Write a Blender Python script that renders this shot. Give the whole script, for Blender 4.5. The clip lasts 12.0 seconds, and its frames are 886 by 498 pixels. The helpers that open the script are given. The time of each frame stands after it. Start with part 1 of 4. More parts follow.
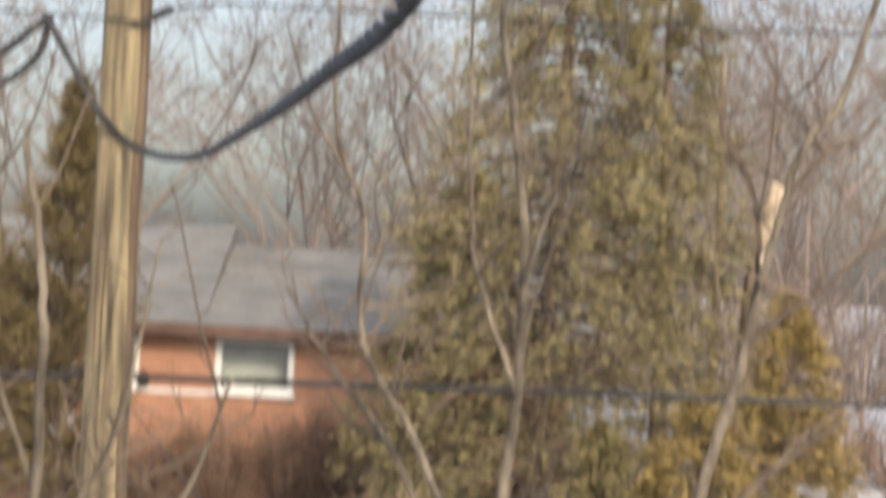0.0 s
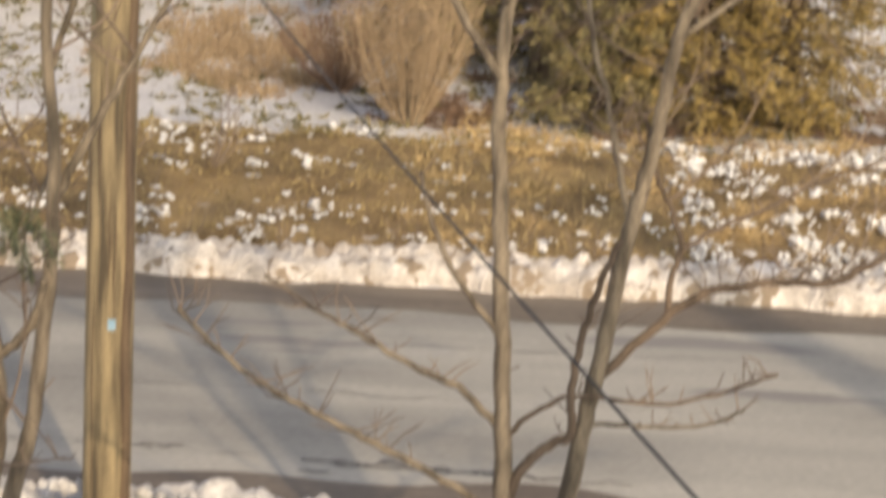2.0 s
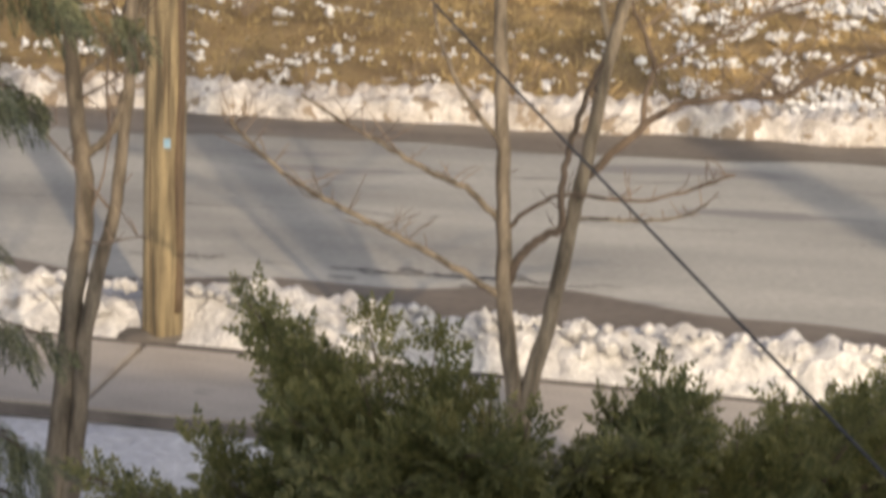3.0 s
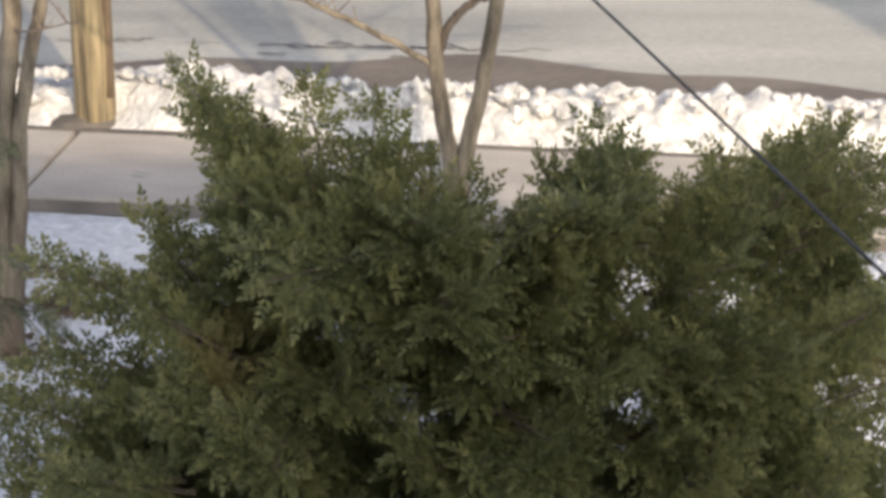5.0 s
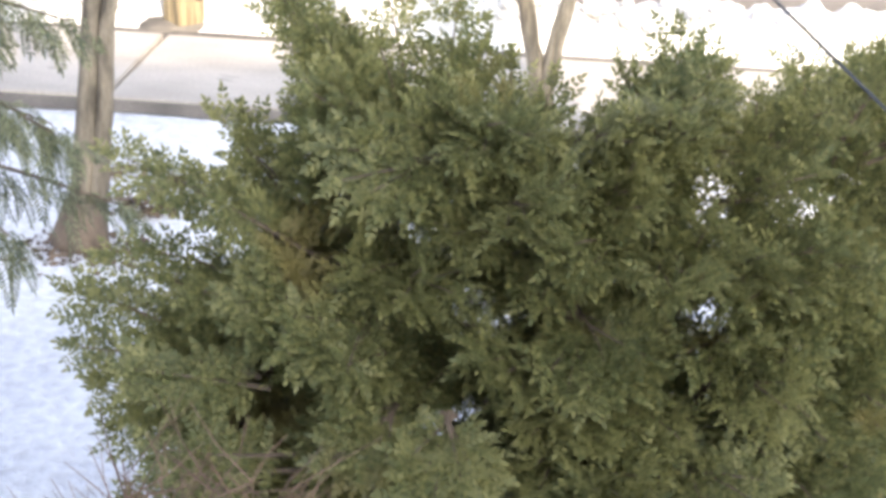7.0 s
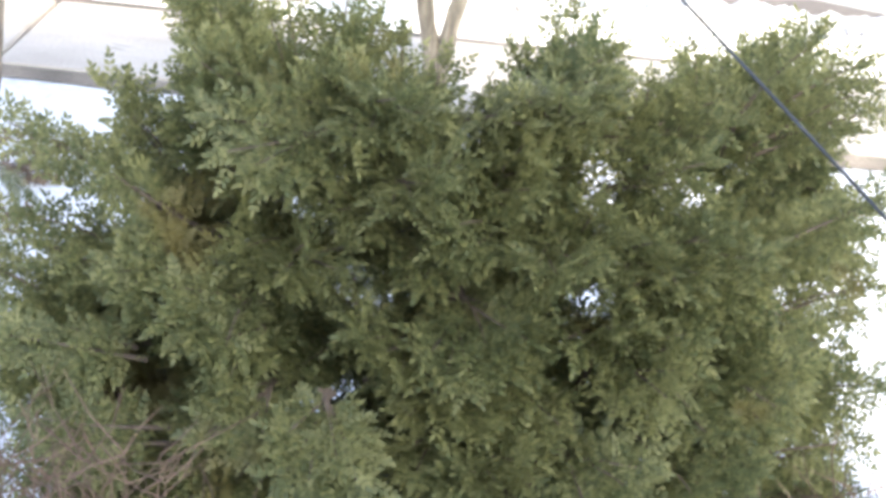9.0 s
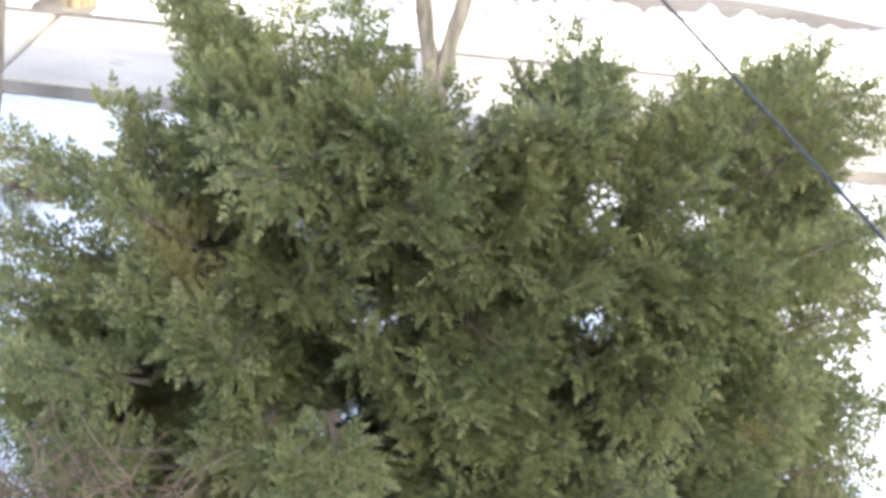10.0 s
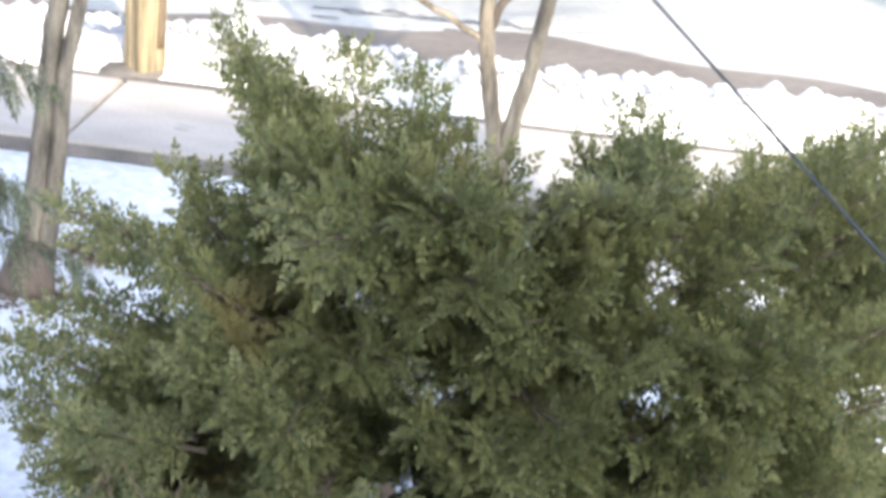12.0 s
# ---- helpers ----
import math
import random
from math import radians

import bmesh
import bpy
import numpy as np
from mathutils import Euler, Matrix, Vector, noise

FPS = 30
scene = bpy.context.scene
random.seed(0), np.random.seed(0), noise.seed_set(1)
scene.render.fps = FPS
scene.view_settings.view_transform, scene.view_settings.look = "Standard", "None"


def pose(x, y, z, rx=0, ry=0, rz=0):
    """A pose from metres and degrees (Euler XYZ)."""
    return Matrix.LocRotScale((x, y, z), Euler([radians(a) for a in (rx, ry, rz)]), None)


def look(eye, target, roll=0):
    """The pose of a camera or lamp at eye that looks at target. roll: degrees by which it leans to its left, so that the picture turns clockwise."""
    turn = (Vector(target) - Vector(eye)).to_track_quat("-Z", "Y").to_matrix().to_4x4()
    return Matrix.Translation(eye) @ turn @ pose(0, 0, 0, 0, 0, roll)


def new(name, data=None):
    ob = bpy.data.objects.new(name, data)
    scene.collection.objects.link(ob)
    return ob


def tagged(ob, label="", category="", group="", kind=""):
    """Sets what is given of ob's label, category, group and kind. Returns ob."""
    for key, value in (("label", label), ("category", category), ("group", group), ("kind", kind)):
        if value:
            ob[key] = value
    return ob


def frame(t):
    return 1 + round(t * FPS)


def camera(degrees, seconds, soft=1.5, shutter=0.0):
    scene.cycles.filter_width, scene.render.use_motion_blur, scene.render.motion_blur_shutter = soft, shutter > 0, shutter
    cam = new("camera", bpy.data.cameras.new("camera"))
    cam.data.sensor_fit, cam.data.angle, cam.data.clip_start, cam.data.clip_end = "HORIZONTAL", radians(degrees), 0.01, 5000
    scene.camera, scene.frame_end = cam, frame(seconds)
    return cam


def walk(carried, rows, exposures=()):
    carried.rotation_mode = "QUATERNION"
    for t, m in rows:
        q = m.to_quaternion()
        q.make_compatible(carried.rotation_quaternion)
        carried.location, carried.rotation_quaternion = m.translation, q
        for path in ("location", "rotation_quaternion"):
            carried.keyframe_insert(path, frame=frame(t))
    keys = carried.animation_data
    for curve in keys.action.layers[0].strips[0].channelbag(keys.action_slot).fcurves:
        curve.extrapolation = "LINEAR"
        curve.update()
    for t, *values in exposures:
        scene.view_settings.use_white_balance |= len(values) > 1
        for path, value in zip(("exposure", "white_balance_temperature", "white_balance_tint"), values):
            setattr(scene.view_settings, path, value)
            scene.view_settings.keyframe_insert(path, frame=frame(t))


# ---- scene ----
cam = camera(20.2, 12.0, soft=3.7, shutter=0.8)

# seconds, eye x y z, yaw, pitch, roll
PATH = [
    (0.0, -0.072, 2.465, 5.170, 0.95, 0.79, 3.04),
    (0.5, -0.052, 2.454, 5.166, 0.83, -3.13, 3.68),
    (1.0, -0.046, 2.469, 5.117, 0.34, -6.72, 3.48),
    (1.5, -0.064, 2.508, 5.092, 0.18, -9.08, 3.54),
    (2.0, -0.067, 2.448, 5.082, 0.69, -11.55, 2.67),
    (2.5, -0.016, 1.339, 5.238, 0.59, -13.15, 1.97),
    (3.0, 0.008, 0.053, 5.313, 0.92, -14.71, 2.34),
    (3.5, 0.028, 0.082, 5.321, -0.19, -16.52, 0.96),
    (3.7, 0.039, 0.108, 5.349, -0.03, -17.35, 1.05),
    (5.3, -0.043, -0.027, 5.298, -0.95, -20.18, -0.19),
    (5.5, -0.052, -0.026, 5.268, -0.82, -20.33, 0.37),
    (6.0, -0.000, -0.070, 5.288, 0.04, -20.74, 0.36),
    (6.5, -0.029, -0.044, 5.302, 1.03, -21.33, 0.71),
    (7.0, 0.018, -0.057, 5.285, 1.31, -21.88, 0.50),
    (7.5, -0.019, 0.006, 5.297, -0.79, -22.13, 2.00),
    (9.5, 0.056, 0.009, 5.234, -1.32, -22.20, 3.65),
    (10.0, 0.012, 0.026, 5.297, -1.49, -22.05, 3.48),
    (10.5, -0.034, 0.026, 5.360, -1.42, -22.20, 3.60),
    (11.0, 0.033, -0.068, 5.297, -0.69, -21.39, 4.18),
    (11.5, -0.020, -0.044, 5.315, -0.25, -21.21, 4.26),
    (12.0, 0.026, 0.048, 5.308, 0.18, -20.57, 4.07),
]
EXPOSURES = [(0.0, 0.38, 6300, 11), (0.5, 0.36, 6600, 11), (1.0, 0.32, 7000, 11), (2.0, 0.27, 7200, 11), (2.5, 0.28, 7100, 11), (3.0, 0.18, 7000, 11), (3.7, -0.12, 6800, 10),
             (5.5, 1.12, 6500, 9), (6.5, 1.65, 6500, 9), (7.5, 2.25, 6100, 7), (9.5, 2.25, 5900, 6), (12.0, 1.95, 5800, 7)]
walk(cam, [(t, pose(x, y, z, 90 + p, 0, w) @ pose(0, 0, 0, 0, 0, r)) for t, x, y, z, w, p, r in PATH], EXPOSURES)

# ---- light ----
SUN_TO = Vector((0.31, -0.95, 0.50)).normalized()
world = bpy.data.worlds.new("winter_sky")
scene.world = world
world.use_nodes = True
wn = world.node_tree
sky = wn.nodes.new("ShaderNodeTexSky")
sky.sky_type, sky.sun_disc = "NISHITA", False
sky.sun_elevation = math.asin(SUN_TO.z)
sky.sun_rotation = math.atan2(SUN_TO.x, SUN_TO.y)
sky.air_density, sky.dust_density, sky.ozone_density = 1.0, 3.2, 1.0
veil = wn.nodes.new("ShaderNodeHueSaturation")  # thin high cloud pales the blue
veil.inputs["Saturation"].default_value, veil.inputs["Hue"].default_value = 0.66, 0.52
wn.links.new(sky.outputs[0], veil.inputs["Color"])
wn.links.new(veil.outputs[0], wn.nodes["Background"].inputs[0])
wn.nodes["Background"].inputs[1].default_value = 0.15
sun_data = bpy.data.lights.new("sun", "SUN")
sun_data.energy, sun_data.angle, sun_data.color = 2.15, radians(0.9), (1.0, 0.80, 0.58)
sun = new("sun", sun_data)
sun.matrix_world = look(SUN_TO * 60, (0, 0, 0))


# ---- materials ----
def mat(name, a, b, scale=3.0, fine=40.0, rough=0.85, bump=0.3, depth=0.02, stretch=(1, 1, 1), island=0.0, third=None, metal=0.0, through_leaf=0.0):
    """Two colours mixed by a coarse noise, varied by a fine one, with fine relief. third: (colour, noise scale, threshold)."""
    m = bpy.data.materials.new(name)
    m.use_nodes = True
    n, l = m.node_tree.nodes, m.node_tree.links
    p = n["Principled BSDF"]
    co, mp = n.new("ShaderNodeTexCoord"), n.new("ShaderNodeMapping")
    mp.inputs["Scale"].default_value = stretch
    l.new(co.outputs["Object"], mp.inputs[0])

    def noise_node(s, det):
        t = n.new("ShaderNodeTexNoise")
        t.inputs["Scale"].default_value, t.inputs["Detail"].default_value = s, det
        l.new(mp.outputs[0], t.inputs["Vector"])
        return t

    big, small = noise_node(scale, 5), noise_node(fine, 4)
    ramp = n.new("ShaderNodeValToRGB")
    ramp.color_ramp.elements[0].position, ramp.color_ramp.elements[1].position = 0.36, 0.64
    ramp.color_ramp.elements[0].color, ramp.color_ramp.elements[1].color = (*a, 1), (*b, 1)
    fac = big.outputs["Fac"]
    if island:
        geo, add = n.new("ShaderNodeNewGeometry"), n.new("ShaderNodeMix")
        add.inputs["Factor"].default_value = island
        l.new(fac, add.inputs["A"])
        l.new(geo.outputs["Random Per Island"], add.inputs["B"])
        fac = add.outputs["Result"]
    l.new(fac, ramp.inputs[0])
    hsv, rng = n.new("ShaderNodeHueSaturation"), n.new("ShaderNodeMapRange")
    rng.inputs["From Min"].default_value, rng.inputs["From Max"].default_value = 0.3, 0.7
    rng.inputs["To Min"].default_value, rng.inputs["To Max"].default_value = 0.82, 1.15
    l.new(small.outputs["Fac"], rng.inputs[0])
    l.new(rng.outputs[0], hsv.inputs["Value"])
    l.new(ramp.outputs[0], hsv.inputs["Color"])
    col = hsv.outputs[0]
    if third:
        t = noise_node(third[1], 6)
        r = n.new("ShaderNodeValToRGB")
        r.color_ramp.elements[0].position, r.color_ramp.elements[1].position = third[2], third[2] + 0.05
        mix = n.new("ShaderNodeMix")
        mix.data_type = "RGBA"
        l.new(t.outputs["Fac"], r.inputs[0])
        l.new(r.outputs[0], mix.inputs["Factor"])
        l.new(col, mix.inputs["A"])
        mix.inputs["B"].default_value = (*third[0], 1)
        col = mix.outputs["Result"]
    l.new(col, p.inputs["Base Color"])
    p.inputs["Roughness"].default_value, p.inputs["Metallic"].default_value = rough, metal
    if bump:
        bp = n.new("ShaderNodeBump")
        bp.inputs["Strength"].default_value, bp.inputs["Distance"].default_value = bump, depth
        l.new(small.outputs["Fac"], bp.inputs["Height"])
        l.new(bp.outputs[0], p.inputs["Normal"])
    if through_leaf:
        tr, mx = n.new("ShaderNodeBsdfTranslucent"), n.new("ShaderNodeMixShader")
        l.new(col, tr.inputs["Color"])
        mx.inputs[0].default_value = through_leaf
        l.new(p.outputs[0], mx.inputs[1])
        l.new(tr.outputs[0], mx.inputs[2])
        l.new(mx.outputs[0], n["Material Output"].inputs["Surface"])
    return m


SNOW = mat("snow", (0.60, 0.61, 0.63), (0.76, 0.76, 0.76), 1.2, 25, 0.6, 0.5, 0.03)
LAWN_SNOW = mat("lawn_snow", (0.63, 0.64, 0.67), (0.75, 0.755, 0.765), 0.9, 14, 0.6, 0.9, 0.06, third=((0.30, 0.25, 0.17), 1.7, 0.72))
BANK_SNOW = mat("ploughed_snow", (0.54, 0.53, 0.52), (0.80, 0.79, 0.77), 5, 22, 0.65, 0.9, 0.05, third=((0.42, 0.38, 0.33), 3.4, 0.66))
DIRTY_SNOW = mat("dirty_snow", (0.44, 0.40, 0.36), (0.74, 0.71, 0.68), 3.5, 18, 0.7, 0.9, 0.06, third=((0.30, 0.24, 0.18), 4.0, 0.55))
ASPHALT = mat("asphalt", (0.31, 0.305, 0.28), (0.47, 0.46, 0.415), 0.8, 60, 0.85, 0.3, 0.004, stretch=(0.25, 1, 1), third=((0.255, 0.25, 0.24), 0.9, 0.61))
GUTTER = mat("wet_gutter", (0.15, 0.125, 0.10), (0.21, 0.18, 0.145), 1.5, 30, 0.6, 0.4, 0.01, stretch=(0.4, 1, 1))
TAR = mat("tar", (0.13, 0.125, 0.12), (0.19, 0.18, 0.17), 6, 60, 0.6, 0.2, 0.003)
CONCRETE = mat("concrete", (0.38, 0.345, 0.305), (0.49, 0.45, 0.40), 1.4, 70, 0.9, 0.3, 0.004, stretch=(0.6, 1.5, 1), third=((0.25, 0.22, 0.19), 1.5, 0.64))
KERB = mat("kerb_concrete", (0.10, 0.09, 0.08), (0.17, 0.15, 0.13), 3, 60, 0.9, 0.3, 0.004)
POLE_WOOD = mat("weathered_pole", (0.11, 0.088, 0.058), (0.44, 0.35, 0.205), 3.6, 70, 0.85, 0.9, 0.012, stretch=(4, 4, 0.35), third=((0.22, 0.21, 0.135), 1.6, 0.62))
GUARD = mat("brown_guard", (0.085, 0.06, 0.042), (0.17, 0.12, 0.075), 4, 40, 0.8, 0.4, 0.01, stretch=(3, 3, 0.4))
BARK = mat("bark", (0.10, 0.083, 0.062), (0.30, 0.25, 0.185), 6, 55, 0.9, 0.8, 0.012, stretch=(2, 2, 0.5))
BARK_DARK = mat("dark_bark", (0.10, 0.075, 0.055), (0.20, 0.15, 0.11), 5, 50, 0.9, 0.6, 0.01, stretch=(2, 2, 0.5))
BARK_PALE = mat("pale_bark", (0.38, 0.30, 0.22), (0.58, 0.47, 0.34), 3, 30, 0.85, 0.4, 0.01, stretch=(2, 2, 0.5))
TWIG = mat("twig", (0.13, 0.10, 0.08), (0.24, 0.185, 0.14), 2, 40, 0.9, 0.0, island=0.6)
WOODS = mat("far_twig", (0.17, 0.135, 0.115), (0.30, 0.235, 0.20), 0.5, 10, 0.95, 0.0, island=0.5)
YEW = mat("yew_needles", (0.150, 0.168, 0.070), (0.315, 0.305, 0.125), 2.6, 30, 0.5, 0.0, island=0.35, third=((0.275, 0.235, 0.09), 1.8, 0.61), through_leaf=0.42)
SPRUCE = mat("spruce_needles", (0.13, 0.15, 0.085), (0.27, 0.28, 0.155), 2, 20, 0.55, 0.0, island=0.6, through_leaf=0.3)
PINE = mat("pine_needles", (0.115, 0.105, 0.055), (0.34, 0.28, 0.125), 0.8, 6, 0.7, 0.0, island=0.5)
CEDAR = mat("cedar_needles", (0.16, 0.125, 0.05), (0.43, 0.31, 0.105), 0.8, 6, 0.7, 0.0, island=0.5)
ARBOR = mat("arborvitae", (0.085, 0.072, 0.034), (0.23, 0.17, 0.07), 0.9, 6, 0.7, 0.0, island=0.5)
BRUSH = mat("dry_brush", (0.21, 0.16, 0.075), (0.48, 0.375, 0.185), 0.5, 8, 0.9, 0.0, island=0.5)
STRAW = mat("straw_grass", (0.35, 0.25, 0.12), (0.60, 0.45, 0.235), 0.8, 8, 0.9, 0.0, island=0.5)
LAWN_GRASS = mat("lawn_tufts", (0.10, 0.095, 0.045), (0.25, 0.21, 0.10), 0.7, 8, 0.9, 0.0, island=0.5)
SHRUB = mat("dormant_shrub", (0.27, 0.20, 0.13), (0.46, 0.35, 0.23), 1, 10, 0.9, 0.0, island=0.5)
RED_TWIG = mat("russet_twig", (0.13, 0.085, 0.06), (0.25, 0.165, 0.115), 1.5, 12, 0.9, 0.0, island=0.5)
SOIL = mat("brush_soil", (0.17, 0.115, 0.055), (0.33, 0.235, 0.115), 1.5, 20, 0.95, 0.8, 0.08, third=((0.80, 0.80, 0.80), 2.4, 0.66))
ROOF = mat("shingle", (0.20, 0.20, 0.195), (0.29, 0.285, 0.27), 1.0, 14, 0.9, 0.5, 0.03, stretch=(1, 1, 3))
WHITE = mat("white_paint", (0.70, 0.70, 0.68), (0.80, 0.80, 0.78), 3, 40, 0.5, 0.1, 0.002)
FASCIA = mat("brown_fascia", (0.09, 0.05, 0.035), (0.15, 0.085, 0.06), 3, 40, 0.7, 0.1, 0.002)
# Curtain tone, lightened in place of a reflection in the window glass.
CURTAIN_REFLECTION = mat("curtain_reflection", (0.20, 0.21, 0.19), (0.30, 0.31, 0.28), 2, 20, 0.9, 0.0)
STONE = mat("boulder", (0.24, 0.24, 0.25), (0.36, 0.36, 0.37), 3, 25, 0.9, 0.6, 0.02)
BLACK = mat("black_rubber", (0.018, 0.018, 0.02), (0.05, 0.05, 0.05), 8, 60, 0.55, 0.2, 0.002)
TAG = mat("blue_tag", (0.25, 0.42, 0.55), (0.35, 0.52, 0.62), 10, 60, 0.4, 0.0)
# Kept pale so the unseen house wall bounces light onto the yew.
SIDING = mat("house_siding", (0.68, 0.67, 0.64), (0.76, 0.75, 0.72), 1, 20, 0.8, 0.2, 0.01)


def brick_material():
    m = bpy.data.materials.new("brick_wall")
    m.use_nodes = True
    n, l = m.node_tree.nodes, m.node_tree.links
    p = n["Principled BSDF"]
    co, mp, br, nz = (n.new(k) for k in ("ShaderNodeTexCoord", "ShaderNodeMapping", "ShaderNodeTexBrick", "ShaderNodeTexNoise"))
    mp.inputs["Rotation"].default_value = (radians(90), 0, 0)
    l.new(co.outputs["Object"], mp.inputs[0])
    l.new(mp.outputs[0], br.inputs["Vector"])
    for key, v in (("Color1", (0.40, 0.175, 0.105, 1)), ("Color2", (0.50, 0.245, 0.145, 1)), ("Mortar", (0.36, 0.27, 0.21, 1))):
        br.inputs[key].default_value = v
    for key, v in (("Scale", 1.0), ("Brick Width", 0.21), ("Row Height", 0.075), ("Mortar Size", 0.008)):
        br.inputs[key].default_value = v
    nz.inputs["Scale"].default_value = 1.1
    l.new(co.outputs["Object"], nz.inputs["Vector"])
    hs, rg = n.new("ShaderNodeHueSaturation"), n.new("ShaderNodeMapRange")
    rg.inputs["To Min"].default_value, rg.inputs["To Max"].default_value = 0.75, 1.2
    l.new(nz.outputs["Fac"], rg.inputs[0])
    l.new(rg.outputs[0], hs.inputs["Value"])
    l.new(br.outputs["Color"], hs.inputs["Color"])
    l.new(hs.outputs[0], p.inputs["Base Color"])
    bp = n.new("ShaderNodeBump")
    bp.inputs["Strength"].default_value, bp.inputs["Distance"].default_value = 0.5, 0.01
    l.new(br.outputs["Fac"], bp.inputs["Height"])
    bp.invert = True
    l.new(bp.outputs[0], p.inputs["Normal"])
    p.inputs["Roughness"].default_value = 0.9
    return m


BRICK = brick_material()
GLASS = bpy.data.materials.new("window_glass")
GLASS.use_nodes = True
GLASS.node_tree.nodes["Principled BSDF"].inputs["Base Color"].default_value = (0.9, 0.95, 0.95, 1)
GLASS.node_tree.nodes["Principled BSDF"].inputs["Roughness"].default_value = 0.05
GLASS.node_tree.nodes["Principled BSDF"].inputs["Transmission Weight"].default_value = 1.0

rnd = random.Random(7)
rs = np.random.RandomState(11)


# ---- mesh helpers ----
class Acc:
    """Collects vertices and faces of one mesh."""

    def __init__(self):
        self.v, self.f = [], []

    def tube(self, pts, radii, sides=6, cap=True):
        pts = [Vector(p) for p in pts]
        base, prev = len(self.v), None
        for i, p in enumerate(pts):
            d = (pts[min(i + 1, len(pts) - 1)] - pts[max(i - 1, 0)]).normalized()
            u = prev - d * prev.dot(d) if prev else d.orthogonal()
            u = u.normalized() if u.length > 1e-6 else d.orthogonal().normalized()
            prev, w = u, d.cross(u)
            for k in range(sides):
                a = 2 * math.pi * k / sides
                self.v.append(tuple(p + (u * math.cos(a) + w * math.sin(a)) * radii[i]))
        for i in range(len(pts) - 1):
            for k in range(sides):
                a, b = base + i * sides + k, base + i * sides + (k + 1) % sides
                self.f.append((a, b, b + sides, a + sides))
        if cap:
            self.f.append(tuple(base + k for k in reversed(range(sides))))
            self.f.append(tuple(base + (len(pts) - 1) * sides + k for k in range(sides)))

    def box(self, x0, x1, y0, y1, z0, z1):
        b = len(self.v)
        self.v += [(x, y, z) for z in (z0, z1) for y in (y0, y1) for x in (x0, x1)]
        self.f += [tuple(b + i for i in q) for q in ((0, 2, 3, 1), (4, 5, 7, 6), (0, 1, 5, 4), (1, 3, 7, 5), (3, 2, 6, 7), (2, 0, 4, 6))]

    def prism(self, outline, axis, a0, a1):
        """Extrudes a closed 2D outline along x ('x': outline in y, z) or y ('y': outline in x, z)."""
        b, n = len(self.v), len(outline)
        for a in (a0, a1):
            for u, w in outline:
                self.v.append((a, u, w) if axis == "x" else (u, a, w))
        self.f += [(b + i, b + (i + 1) % n, b + n + (i + 1) % n, b + n + i) for i in range(n)]
        self.f += [tuple(b + i for i in reversed(range(n))), tuple(b + n + i for i in range(n))]

    def mesh(self, name, smooth=False):
        me = bpy.data.meshes.new(name)
        me.from_pydata(self.v, [], self.f)
        if smooth:
            me.polygons.foreach_set("use_smooth", [True] * len(me.polygons))
        me.update()
        return me


def array_mesh(name, verts, faces, smooth=False):
    """A mesh from numpy arrays: verts (n, 3), faces (m, 3 or 4)."""
    me = bpy.data.meshes.new(name)
    k = faces.shape[1]
    me.vertices.add(len(verts))
    me.vertices.foreach_set("co", verts.astype(np.float32).ravel())
    me.loops.add(faces.size)
    me.loops.foreach_set("vertex_index", faces.astype(np.int32).ravel())
    me.polygons.add(len(faces))
    me.polygons.foreach_set("loop_start", np.arange(0, faces.size, k, dtype=np.int32))
    me.polygons.foreach_set("loop_total", np.full(len(faces), k, dtype=np.int32))
    if smooth:
        me.polygons.foreach_set("use_smooth", np.ones(len(faces), dtype=bool))
    me.update(calc_edges=True)
    me.validate()
    return me


def part(name, me, material, parent=None, label=""):
    if isinstance(me, Acc):
        me = me.mesh(name, smooth=False)
    ob = new(name, me)
    if material and not me.materials:
        me.materials.append(material)
    if parent:
        ob.parent = parent
    if label:
        ob["label"] = label
    return ob


def thing(name, label, category, group="", kind="", at=(0, 0, 0)):
    ob = new(name)
    ob.location = at
    ob.empty_display_size = 0.2
    return tagged(ob, label, category, group, kind)


def rounded(ob, width=0.01, segments=2):
    b = ob.modifiers.new("bevel", "BEVEL")
    b.width, b.segments, b.limit_method = width, segments, "ANGLE"
    return ob


def smooth_line(pts, steps=4):
    """A Catmull-Rom line through the points."""
    p = [Vector(q) for q in pts]
    out = []
    for i in range(len(p) - 1):
        a, b, c, d = p[max(i - 1, 0)], p[i], p[i + 1], p[min(i + 2, len(p) - 1)]
        for k in range(steps):
            t = k / steps
            out.append(0.5 * (2 * b + (c - a) * t + (2 * a - 5 * b + 4 * c - d) * t * t + (3 * b - a - 3 * c + d) * t ** 3))
    return out + [p[-1]]


def scatter(template, faces, pos, direction, up, scale):
    """Places a template (n, 3; x along the shoot, z its flat side) at many poses. Returns verts and faces."""
    x = direction / np.linalg.norm(direction, axis=1, keepdims=True)
    y = np.cross(up, x)
    y /= np.maximum(np.linalg.norm(y, axis=1, keepdims=True), 1e-6)
    z = np.cross(x, y)
    s = scale[:, None, None] * template[None]
    v = pos[:, None] + s[..., :1] * x[:, None] + s[..., 1:2] * y[:, None] + s[..., 2:] * z[:, None]
    f = faces[None] + (np.arange(len(pos)) * len(template))[:, None, None]
    return v.reshape(-1, 3), f.reshape(-1, faces.shape[1])


